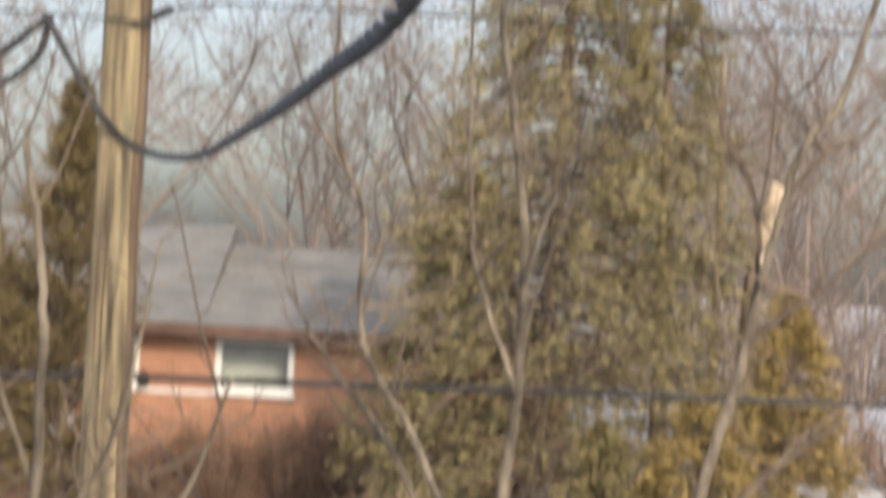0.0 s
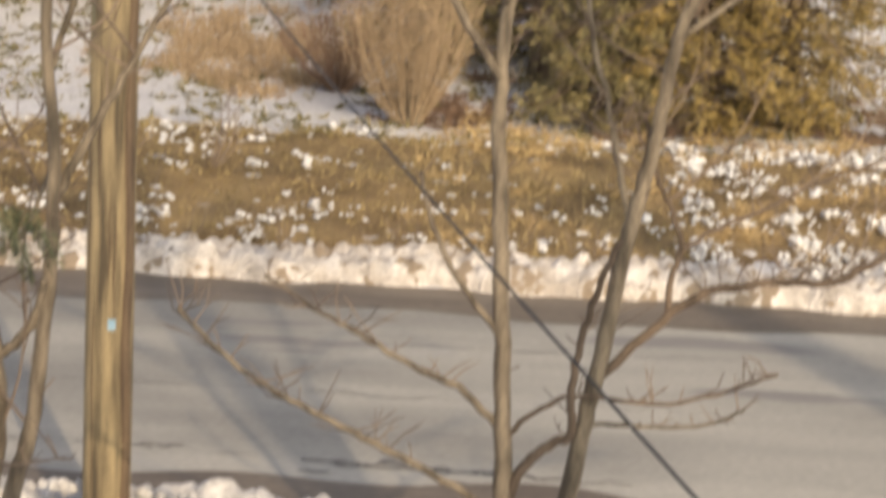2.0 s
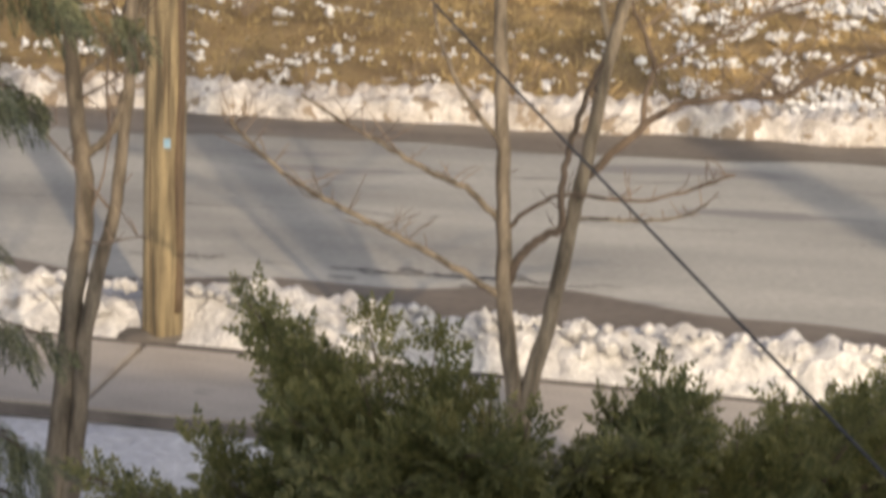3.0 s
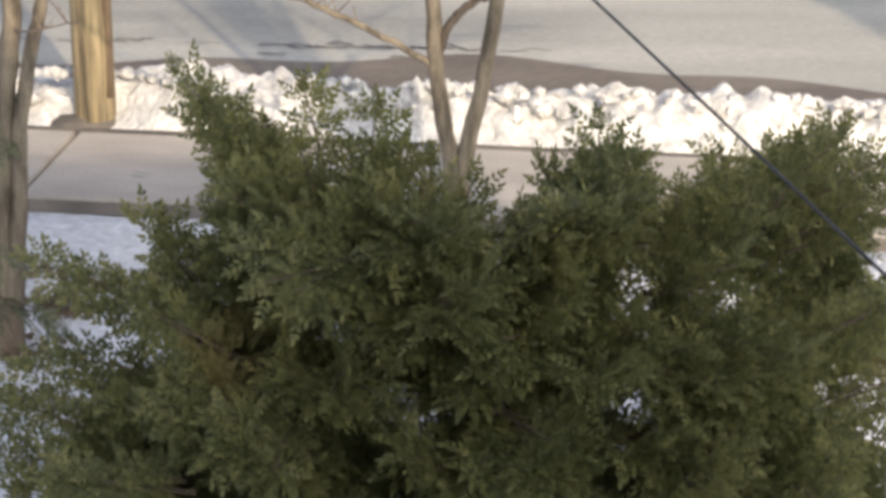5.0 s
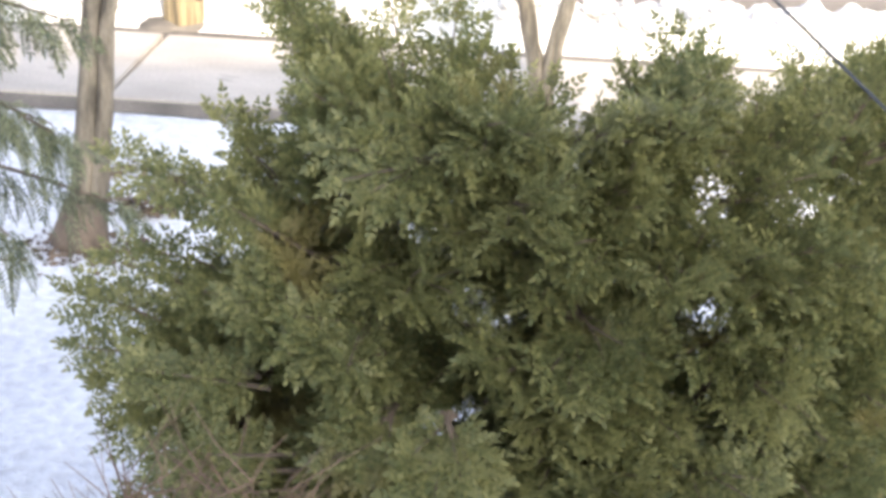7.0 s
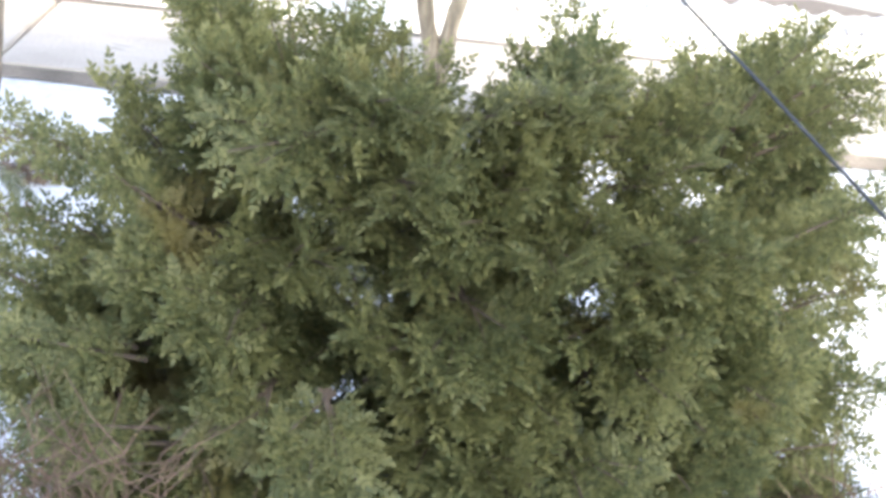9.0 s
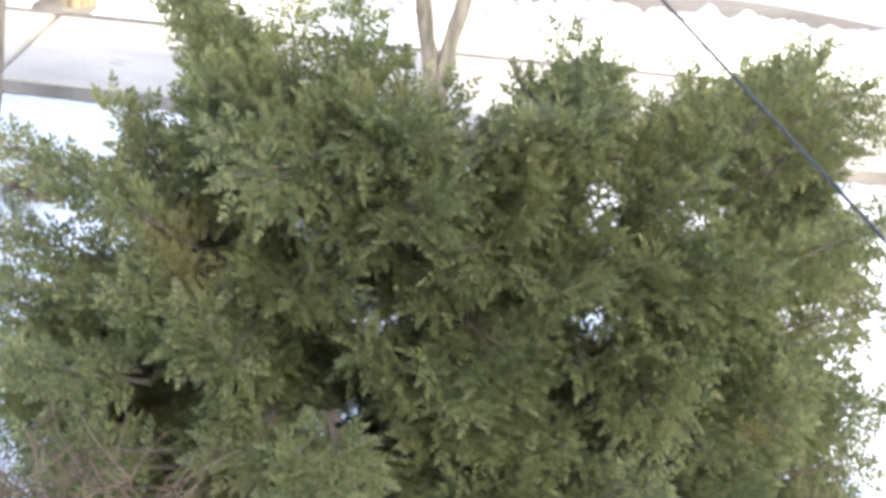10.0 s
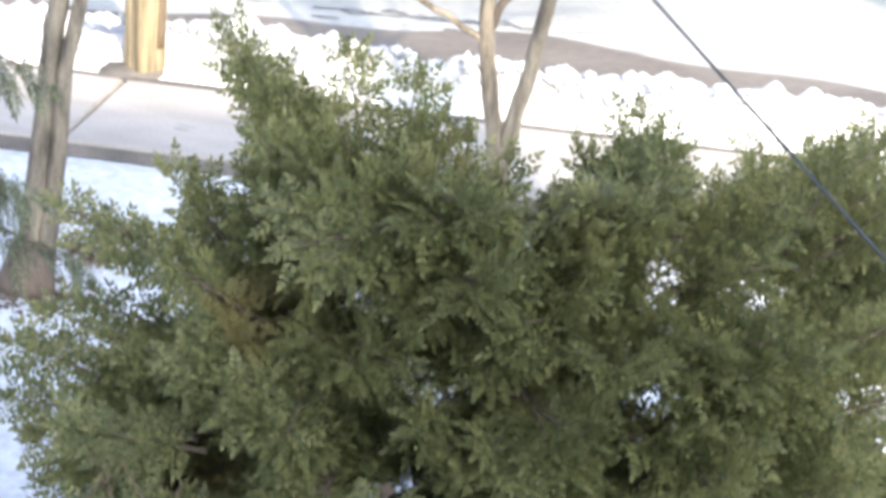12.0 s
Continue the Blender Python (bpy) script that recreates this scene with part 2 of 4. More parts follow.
def leaf_shoot(pairs, width, spread, droop, length=0.55):
    """A shoot with pairs of narrow leaves and one at its tip, each a folded diamond."""
    v, f = [], []

    def leaf(o, d, n, ln, wd):
        o, d = np.array(o), np.array(d) / np.linalg.norm(d)
        s = np.cross(n, d)
        b = len(v)
        v.extend([o, o + d * ln * 0.5 + s * wd, o + d * ln, o + d * ln * 0.5 - s * wd])
        f.append((b, b + 1, b + 2, b + 3))

    for i in range(pairs):
        u = (i + 0.3) / pairs
        for side in (-1, 1):
            leaf((u, 0, -droop * u * u), (0.75, side * spread, 0.25 * ((i % 2) - 0.4)), np.array((0, 0.15 * side, 1.0)), length * (1 - 0.45 * u), width)
    leaf((0.85, 0, -droop), (1, 0, -0.2), np.array((0, 0, 1.0)), 0.45, width)
    return np.array(v), np.array(f)


# ---- ground, road, pavement ----
def bend(x):
    return 9.0 * np.tanh(np.asarray(x, dtype=float) / 9.0)


def walk_far(x):
    """The pavement's edge towards the road."""
    return 16.75 - 0.165 * bend(x)


def far_edge(x):
    return 25.95 - 0.03 * bend(x)


def fbm(x, y, s, seed=0.0):
    return noise.fractal(Vector((x * s + seed, y * s, seed)), 1.0, 2.0, 4)


def ground_height(x, y):
    near, far = float(walk_far(x)), float(far_edge(x))
    if near - 1.76 < y < near - 1.5:
        return -0.06
    if y < near - 1.5:
        return -0.01 + 0.035 * fbm(x, y, 0.9, 3.1) + 0.012 * fbm(x, y, 5.0, 1.7)
    if y < near + 0.9:
        return -0.06
    if y < far - 0.15:
        return -0.22
    u = y - far
    base = np.interp(u, (-0.15, 0.4, 1.5, 3.5, 7, 12, 20, 36, 80, 900), (-0.2, 0.02, 0.12, 0.26, 0.32, 0.32, 0.78, 1.2, 1.4, 3.0))
    return float(base) + 0.05 * fbm(x, y, 0.7, 5.0) + 0.02 * fbm(x, y, 3.0, 2.0)


def build_ground():
    xs = np.concatenate([[-1500, -500, -180, -80, -40, -22], np.arange(-14, 16, 0.16), [22, 40, 80, 180, 500, 1500]])
    ys = np.concatenate([[-900, -200, -50, -15, -4, 1], np.arange(3, 15.2, 0.14), np.arange(15.2, 18.6, 0.1), np.arange(18.6, 25, 0.8), np.arange(25, 34, 0.13), np.arange(34, 62, 0.4), [70, 90, 130, 220, 500, 1500, 3500]])
    v = np.array([(x, y, ground_height(x, y)) for y in ys for x in xs])
    w, h = len(xs), len(ys)
    i = np.arange(h - 1)[:, None] * w + np.arange(w - 1)[None]
    f = np.stack([i, i + 1, i + w + 1, i + w], -1).reshape(-1, 4)
    ob = part("ground", array_mesh("ground", v, f, True), LAWN_SNOW)
    tagged(ob, "snow-covered lawns with bare brown patches", "ground", kind="structure")


build_ground()


def strip(name, y0, y1, z, material, step=0.5, x0=-90, x1=90):
    """A ribbon along the street between two edge functions."""
    xs = np.concatenate([np.arange(x0, -12, 6), np.arange(-12, 12, step), np.arange(12, x1 + 1, 6)])
    rows = 8
    v = []
    for x in xs:
        a, b = float(y0(x)), float(y1(x))
        for k in range(rows):
            u = k / (rows - 1)
            v.append((x, a + (b - a) * u, z(u)))
    n = len(xs)
    i = np.arange(n - 1)[:, None] * rows + np.arange(rows - 1)[None]
    f = np.stack([i, i + rows, i + rows + 1, i + 1], -1).reshape(-1, 4)
    return part(name, array_mesh(name, np.array(v), f, True), material)


road_z = lambda u: -0.13 + 0.05 * (1 - (2 * u - 1) ** 2)
road = strip("road", lambda x: walk_far(x) + 0.9, lambda x: far_edge(x), road_z, ASPHALT)
tagged(road, "pale salt-dried grey asphalt road with darker wet streaks", "road", kind="structure")
g1 = strip("road_gutter_1", lambda x: far_edge(x) - 1.15 - 0.10 * math.sin(x * 1.3) - 0.06 * math.sin(x * 3.1), lambda x: far_edge(x) + 0.1, lambda u: -0.10 - 0.02 * u, GUTTER, 0.2)
tagged(g1, "wet brown grit along the far edge of the road", "road", kind="structure")
g2 = strip("road_gutter_2", lambda x: walk_far(x) + 0.85, lambda x: walk_far(x) + 2.45 + 0.28 * math.sin(x * 0.9 + 1) + 0.12 * math.sin(x * 2.7), lambda u: -0.118 + 0.036 * u, GUTTER, 0.2)
tagged(g2, "wet brown grit along the near edge of the road", "road", kind="structure")


def tar_line(pts, width):
    a = Acc()
    line = smooth_line([(x, y, 0) for x, y in pts], 6)
    for p, q in zip(line, line[1:]):
        d = (q - p).normalized()
        s = Vector((-d.y, d.x, 0)) * width * (0.7 + 0.6 * rnd.random())
        b = len(a.v)

        def z(c):
            u = (c.y - float(walk_far(c.x)) - 0.9) / (float(far_edge(c.x)) - float(walk_far(c.x)) - 0.9)
            return road_z(u) + 0.006
        a.v += [(*(p - s).xy, z(p)), (*(q - s).xy, z(q)), (*(q + s).xy, z(q)), (*(p + s).xy, z(p))]
        a.f.append((b, b + 1, b + 2, b + 3))
    ob = part("road_crack", a, TAR)
    return tagged(ob, "dark sealed crack in the asphalt", "road", kind="structure")


def crack_run(x0, x1, y0, slope, n, width, scatter_y):
    """Broken, wandering cracks along the road."""
    for k in range(n):
        a = x0 + (x1 - x0) * (k + rnd.uniform(-0.2, 0.3)) / n
        ln = (x1 - x0) / n * rnd.uniform(0.5, 1.3)
        y = y0 + slope * (a - x0) + rnd.gauss(0, scatter_y)
        tar_line([(a + ln * q / 5, y + slope * ln * q / 5 + rnd.gauss(0, 0.03)) for q in range(6)], width * rnd.uniform(0.5, 1.4))


crack_run(-3.4, 1.2, 20.1, -0.12, 9, 0.016, 0.05)
crack_run(-1.2, 0.5, 19.85, -0.1, 7, 0.026, 0.10)
crack_run(1.4, 5.2, 18.7, -0.16, 6, 0.014, 0.03)
crack_run(-6.0, 7.0, 21.9, -0.03, 12, 0.006, 0.03)
crack_run(-6.0, 7.0, 23.6, -0.02, 10, 0.005, 0.03)


def build_pavement():
    holder = thing("pavement", "pale concrete pavement of large square slabs", "pavement", kind="structure")
    step, gap, kinds = 1.20, 0.006, []
    for k in range(3):
        a = Acc()
        a.box(-step / 2 + gap, step / 2 - gap, -0.74, 0.74, -0.12, 0)
        me = a.mesh("slab")
        bm = bmesh.new()
        bm.from_mesh(me)
        bmesh.ops.bevel(bm, geom=[e for e in bm.edges if abs(e.verts[0].co.z) + abs(e.verts[1].co.z) < 0.01], offset=0.012, segments=2, affect="EDGES")
        for v in bm.verts:
            v.co.z += 0.004 * noise.noise(v.co * 2 + Vector((k * 5, 0, 0)))
        bm.to_mesh(me)
        bm.free()
        me.materials.append(CONCRETE)
        kinds.append(me)
    for i in range(-16, 17):
        x = -2.025 + i * step
        ang = math.atan(-0.165 / math.cosh(x / 9.0) ** 2)
        ob = part("slab", kinds[i % 3], CONCRETE, holder)
        ob.matrix_basis = Matrix.Translation((x + 0.12, float(walk_far(x)) - 0.75, 0.012 + 0.006 * (i % 2))) @ Matrix.Rotation(ang, 4, "Z")
    edge = strip("pavement_edge_1", lambda x: walk_far(x) - 1.60 - 0.02 * math.sin(x * 3.3), lambda x: walk_far(x) - 1.492, lambda u: -0.05 + 0.055 * u, KERB, 0.3, -20, 20)
    tagged(edge, "thawed dark soil edge beside the pavement", "pavement", kind="structure")
    edge = strip("pavement_edge_2", lambda x: walk_far(x) + 0.0, lambda x: walk_far(x) + 0.13, lambda u: -0.01 + 0.015 * u, KERB, 0.3, -20, 20)
    tagged(edge, "thawed dark soil edge beside the snow", "pavement", kind="structure")


build_pavement()


# ---- ploughed snow ----
def ridge(name, label, front, profile, depth, x0, x1, step, material, lump, seed, dips=()):
    xs = np.arange(x0, x1, step)
    rows = max(8, int(depth / step))
    v = []
    for x in xs:
        y0 = float(front(x))
        for k in range(rows):
            u = k / (rows - 1)
            y = y0 + depth * u
            p = Vector((x * 2.6 + seed, y * 2.6, seed))
            d, _ = noise.voronoi(p * 1.9)
            h = np.interp(u, *profile)
            h *= 0.80 + 0.45 * fbm(x, y, 1.1, seed)
            h += lump * (0.75 - d[0]) * min(1, h * 8) + lump * 0.6 * noise.noise(p * 3.0) * min(1, h * 8)
            for cx, cy, r, keep in dips:
                g = math.exp(-(((x - cx) ** 2 + (y - cy) ** 2) / r ** 2))
                h *= 1 - (1 - keep) * g
            v.append((x, y, (-0.16 if u < 0.02 else -0.10 if u > 0.8 else -0.03) + max(0.0, h)))
    n = len(xs)
    i = np.arange(n - 1)[:, None] * rows + np.arange(rows - 1)[None]
    f = np.stack([i, i + rows, i + rows + 1, i + 1], -1).reshape(-1, 4)
    ob = part(name, array_mesh(name, np.array(v), f, True), material)
    return tagged(ob, label, "snow", kind="stuff")


ridge("snow_bank", "ridge of lumpy ploughed snow along the road", lambda x: walk_far(x) + 0.12, ((0, 0.12, 0.32, 0.5, 0.75, 1), (0.0, 0.10, 0.26, 0.31, 0.22, 0.0)), 1.05, -7, 7, 0.028, BANK_SNOW, 0.13, 2.0, dips=((-2.33, 17.28, 0.34, 0.05),))
ridge("verge_snow", "low band of crusted snow at the far verge", lambda x: far_edge(x) - 0.05 - 0.08 * math.sin(x * 2.1) - 0.05 * math.sin(x * 5.7), ((0, 0.2, 0.5, 0.8, 1), (0.0, 0.13, 0.19, 0.16, 0.02)), 0.72, -9, 9, 0.035, DIRTY_SNOW, 0.16, 8.0)


def snow_chunks():
    """Loose lumps of ploughed snow."""
    bm = bmesh.new()
    bmesh.ops.create_icosphere(bm, subdivisions=2, radius=1)
    tv, tf = np.array([v.co[:] for v in bm.verts]), np.array([[v.index for v in f.verts] for f in bm.faces])
    bm.free()
    V, F, n = [], [], 0
    for i in range(520):
        x = rnd.uniform(-6.5, 6.5)
        u = rnd.triangular(0.1, 1.0, 0.45)
        y = float(walk_far(x)) + 0.14 + u * 0.85
        if (x + 2.33) ** 2 + (y - 17.4) ** 2 < 0.10:
            continue
        r = rnd.choice((0.02, 0.028, 0.036, 0.045, 0.062)) * rnd.uniform(0.7, 1.3)
        z = np.interp(u, (0, 0.12, 0.32, 0.5, 0.75, 1), (-0.02, 0.05, 0.24, 0.31, 0.16, -0.08)) + r * 0.1
        w = tv * (1 + 0.35 * np.sin(tv[:, [1, 2, 0]] * rnd.uniform(2, 5) + rnd.random() * 6)) * (1 + 0.25 * np.sin(tv * 6.0 + i)) * r
        V.append(w * (1, 1, rnd.uniform(0.7, 1.0)) + (x, y, z))
        F.append(tf + n)
        n += len(tv)
    ob = part("snow_lumps", array_mesh("snow_lumps", np.concatenate(V), np.concatenate(F), True), BANK_SNOW)
    tagged(ob, "rounded lumps of ploughed snow on the ridge", "snow", kind="stuff")


snow_chunks()


def brush_soil():
    """Brown matted ground under the brush; its edges sink below the snow."""
    xs, us = np.arange(-10, 10, 0.09), np.arange(0.5, 7.6, 0.09)
    v = []
    for x in xs:
        top = 6.2 + 0.5 * noise.noise(Vector((x * 0.7, 1, 4)))
        for u in us:
            y = float(far_edge(x)) + u
            m = min((u - 0.60) * 1.4, (top - u) * 0.9) + 0.55 * noise.noise(Vector((x * 2.2, y * 2.0, 1.0))) + 0.35 * noise.noise(Vector((x * 6.1, y * 5.5, 7.0)))
            m -= np.interp(x, (1.6, 3.0), (0.0, 0.75)) if u < 5.2 else 0.0
            v.append((x, y, ground_height(x, y) + max(-0.06, min(0.05, m * 0.12))))
    n, rows = len(xs), len(us)
    i = np.arange(n - 1)[:, None] * rows + np.arange(rows - 1)[None]
    f = np.stack([i, i + rows, i + rows + 1, i + 1], -1).reshape(-1, 4)
    ob = part("verge_ground", array_mesh("verge_ground", np.array(v), f, True), SOIL)
    tagged(ob, "matted brown ground under the roadside brush", "ground", kind="structure")


brush_soil()


# ---- utility pole and wires ----
def utility_pole(x, y):
    t = thing("utility_pole", "weathered tan wooden utility pole standing in snow", "utility pole", at=(x, y, 0))
    a = Acc()
    n, sides = 40, 24
    for i in range(n + 1):
        z = -0.3 + 10.3 * i / n
        r = 0.152 - 0.0012 * max(z, 0)
        for k in range(sides):
            g = 2 * math.pi * k / sides
            rr = r * (1 + 0.03 * noise.noise(Vector((math.cos(g) * 2.5, math.sin(g) * 2.5, z * 0.35))))
            a.v.append((rr * math.cos(g), rr * math.sin(g), z))
    a.f += [(i * sides + k, i * sides + (k + 1) % sides, (i + 1) * sides + (k + 1) % sides, (i + 1) * sides + k) for i in range(n) for k in range(sides)]
    a.f.append(tuple(n * sides + k for k in range(sides)))
    part("shaft", a.mesh("shaft", True), POLE_WOOD, t)
    for k in range(9):
        ang, z0 = radians(rnd.uniform(-165, -50)), rnd.uniform(0.1, 6.0)
        ln, cr = rnd.uniform(0.5, 1.6), Acc()
        line = []
        for j in range(7):
            z = z0 + ln * j / 6
            q = ang + 0.03 * math.sin(j * 1.7 + k)
            r = 0.1505 - 0.0012 * z
            line.append((r * math.cos(q), r * math.sin(q), z))
        cr.tube(line, [0.001, 0.005, 0.007, 0.008, 0.007, 0.004, 0.001], 5)
        part("drying_crack", cr, GUARD, t)
    g = Acc()
    path, rad = [], []
    for i in range(60):
        z0 = 0.20 + i * 0.16
        ang = radians(-36 + 4 * math.sin(i * 0.7))
        r = 0.146 - 0.0012 * z0
        path.append((r * math.cos(ang), r * math.sin(ang), z0))
        rad.append(0.034 + 0.006 * noise.noise(Vector((i * 0.6, 0, 0))))
    g.tube(path, rad, 8)
    part("cable_guard", g.mesh("cable_guard", True), GUARD, t, "brown wooden cable guard")
    b = Acc()
    b.box(0.012, 0.062, -0.160, -0.150, 1.43, 1.50)
    rounded(part("tag", b, TAG, t, "small pale blue tag"), 0.004)


utility_pole(-2.3, 17.47)


def thawed_hollow(x, y, r):
    """Wet brown soil laid bare round the foot of the pole."""
    a, n, rings = Acc(), 28, 5
    for j in range(rings + 1):
        for k in range(n):
            g = 2 * math.pi * k / n
            d = r * j / rings * (1 + 0.28 * noise.noise(Vector((math.cos(g) * 1.6, math.sin(g) * 1.6, 4)))) * (1.25 if math.cos(g) < 0 else 0.9)
            a.v.append((d * math.cos(g), d * 0.8 * math.sin(g), 0.05 * (1 - (j / rings) ** 2) - 0.03 * (j == rings) + 0.012 * noise.noise(Vector((k * 0.8, j * 0.9, 1)))))
    a.f += [(j * n + k, j * n + (k + 1) % n, (j + 1) * n + (k + 1) % n, (j + 1) * n + k) for j in range(rings) for k in range(n)]
    ob = part("thawed_soil", a.mesh("thawed_soil", True), KERB)
    ob.location = (x, y, 0.0)
    tagged(ob, "wet brown soil thawed bare round the pole", "ground", kind="structure")


thawed_hollow(-2.36, 17.44, 0.27)


def twisted_cable(name, label, pts, strand, turns, strands=3, material=BLACK, steps=14):
    line = smooth_line(pts, steps)
    t = thing(name, label, "cable", at=line[0])
    o = line[0]
    for s in range(strands):
        a, path = Acc(), []
        for i, p in enumerate(line):
            g = 2 * math.pi * (turns * i / len(line) + s / strands)
            path.append(p - o + Vector((math.cos(g), 0.3 * math.sin(g), math.sin(g))) * strand * (1.05 if strands > 1 else 0))
        a.tube(path, [strand] * len(path), 8)
        part("strand", a.mesh("strand", True), material, t)
    return t


def wire(name, label, pts, r, material=BLACK, steps=10):
    line = smooth_line(pts, steps)
    a = Acc()
    a.tube(line, [r] * len(line), 8)
    return tagged(part(name, a.mesh(name, True), material), label, "cable")


twisted_cable("service_cable", "thick twisted black service cable sagging from the pole", [(-2.75, 17.30, 6.62), (-2.62, 17.26, 6.42), (-2.40, 17.24, 6.08), (-2.17, 17.1, 5.88), (-1.58, 15.0, 5.74), (-0.92, 11.5, 5.72), (-0.515, 9.0, 5.705), (-0.215, 7.0, 5.71), (0.35, 3.2, 5.98), (0.9, -0.6, 6.6)], 0.0125, 52, strands=2, steps=48)
twisted_cable("service_cable", "black twisted cable loop hanging beside the pole", [(-3.4, 17.30, 6.28), (-3.05, 17.30, 6.40), (-2.85, 17.30, 6.56), (-2.75, 17.30, 6.64)], 0.016, 5)
twisted_cable("service_cable", "black twisted cable loop hanging beside the pole", [(-3.4, 17.34, 6.16), (-3.05, 17.34, 6.22), (-2.82, 17.34, 6.40), (-2.75, 17.34, 6.64)], 0.014, 5)
wire("overhead_wire", "grey overhead wire running along the street", [(-2.3, 17.33, 6.60), (-2.02, 17.38, 6.73), (-1.7, 17.4, 6.78), (-1.1, 17.4, 6.78), (0.35, 17.4, 6.78), (2.25, 17.4, 6.80), (9, 17.4, 6.9), (32, 17.4, 7.4)], 0.007, BLACK)
wire("overhead_wire", "black splice on the overhead wire", [(-2.14, 17.36, 6.675), (-2.02, 17.38, 6.735)], 0.028)
wire("overhead_wire", "grey overhead wire running along the street", [(-32, 17.4, 7.3), (-9, 17.4, 6.75), (-2.75, 17.32, 6.66), (-2.3, 17.33, 6.60)], 0.007, BLACK)
wire("telephone_cable", "black telephone cable slung along the street", [(-32, 17.66, 5.0), (-6, 17.64, 4.52), (-2.3, 17.63, 4.50), (0.47, 17.62, 4.55), (2.36, 17.62, 4.57), (9, 17.62, 4.7), (32, 17.62, 5.3)], 0.020)
wire("drop_cable", "thin black drop cable from the pole to a house", [(-2.2, 17.34, 4.40), (-0.42, 10.62, 3.80), (1.39, 3.90, 3.26), (2.45, -0.6, 2.95)], 0.0045)


# ---- bare trees ----
def twigs_along(a, line, r0, count, reach, r, up=0.5, start=0.25):
    """Small forked twigs along a limb."""
    n = len(line)
    for _ in range(count):
        i = int(n * rnd.uniform(start, 0.999))
        p = line[min(i, n - 1)]
        d = Vector((rnd.uniform(-1, 1), rnd.uniform(-0.7, 0.7), rnd.uniform(-0.35, 1) * up + 0.25)).normalized()
        ln = reach * rnd.uniform(0.35, 1.0)
        q = p + d * ln * 0.5 + Vector((0, 0, rnd.uniform(-0.03, 0.05)))
        e = q + (d + Vector((rnd.uniform(-0.6, 0.6), rnd.uniform(-0.4, 0.4), rnd.uniform(0, 0.6)))).normalized() * ln * 0.5
        a.tube([p, q, e], (r, r * 0.75, r * 0.4), 4, False)
        if rnd.random() < 0.7:
            e2 = q + (d + Vector((rnd.uniform(-0.9, 0.9), rnd.uniform(-0.4, 0.4), rnd.uniform(-0.3, 0.6)))).normalized() * ln * 0.4
            a.tube([q, e2], (r * 0.7, r * 0.35), 4, False)


def limb(holder, name, pts, r0, r1, y, material, twig_acc, sway=0.0, twigs=8, reach=0.3, wobble=0.012, tr=0.0055, side=0):
    """One stem or limb through points (x, z); sway: how far its tip leaves the plane y."""
    n = len(pts)
    line = smooth_line([(x, y + sway * (i / (n - 1)) ** 1.5, z) for i, (x, z) in enumerate(pts)], 6)
    m = len(line)
    for i in range(1, m - 1):
        line[i] = line[i] + Vector((rnd.uniform(-1, 1), rnd.uniform(-1, 1), rnd.uniform(-1, 1))) * wobble * (0.4 + 0.6 * r1 / max(r0, 1e-6))
    radii = [r0 + (r1 - r0) * (i / (m - 1)) ** (0.62 if r0 > 0.05 else 0.85) for i in range(m)]
    radii = [r * (1 + 0.10 * noise.noise(Vector((i * 0.7, r0 * 90, 3)))) for i, r in enumerate(radii)]
    a = Acc()
    a.tube(line, radii, 12 if r0 > 0.04 else 8)
    part(name, a.mesh(name, True), material, holder)
    if twigs:
        twigs_along(twig_acc, line, r0, twigs, reach, tr)
    for _ in range(side):
        p = line[int(m * rnd.uniform(0.35, 0.98))]
        d = Vector((rnd.uniform(-1, 1), rnd.uniform(-0.6, 0.6), rnd.uniform(0.1, 1.1))).normalized()
        ln = rnd.uniform(0.35, 0.95)
        e = p + d * ln + Vector((0, 0, 0.12 * ln))
        sub_line = smooth_line([p, p + d * ln * 0.5 + Vector((rnd.gauss(0, 0.04), 0, 0)), e], 4)
        twig_acc.tube(sub_line, [0.0085 - 0.0006 * k for k in range(len(sub_line))], 5, False)
        twigs_along(twig_acc, sub_line, 0.008, 5, 0.26, 0.0045)


TY = 15.08


def scaled(pts):
    return [(x * 0.987, 5.2 - (5.2 - z) * 0.987) for x, z in pts]


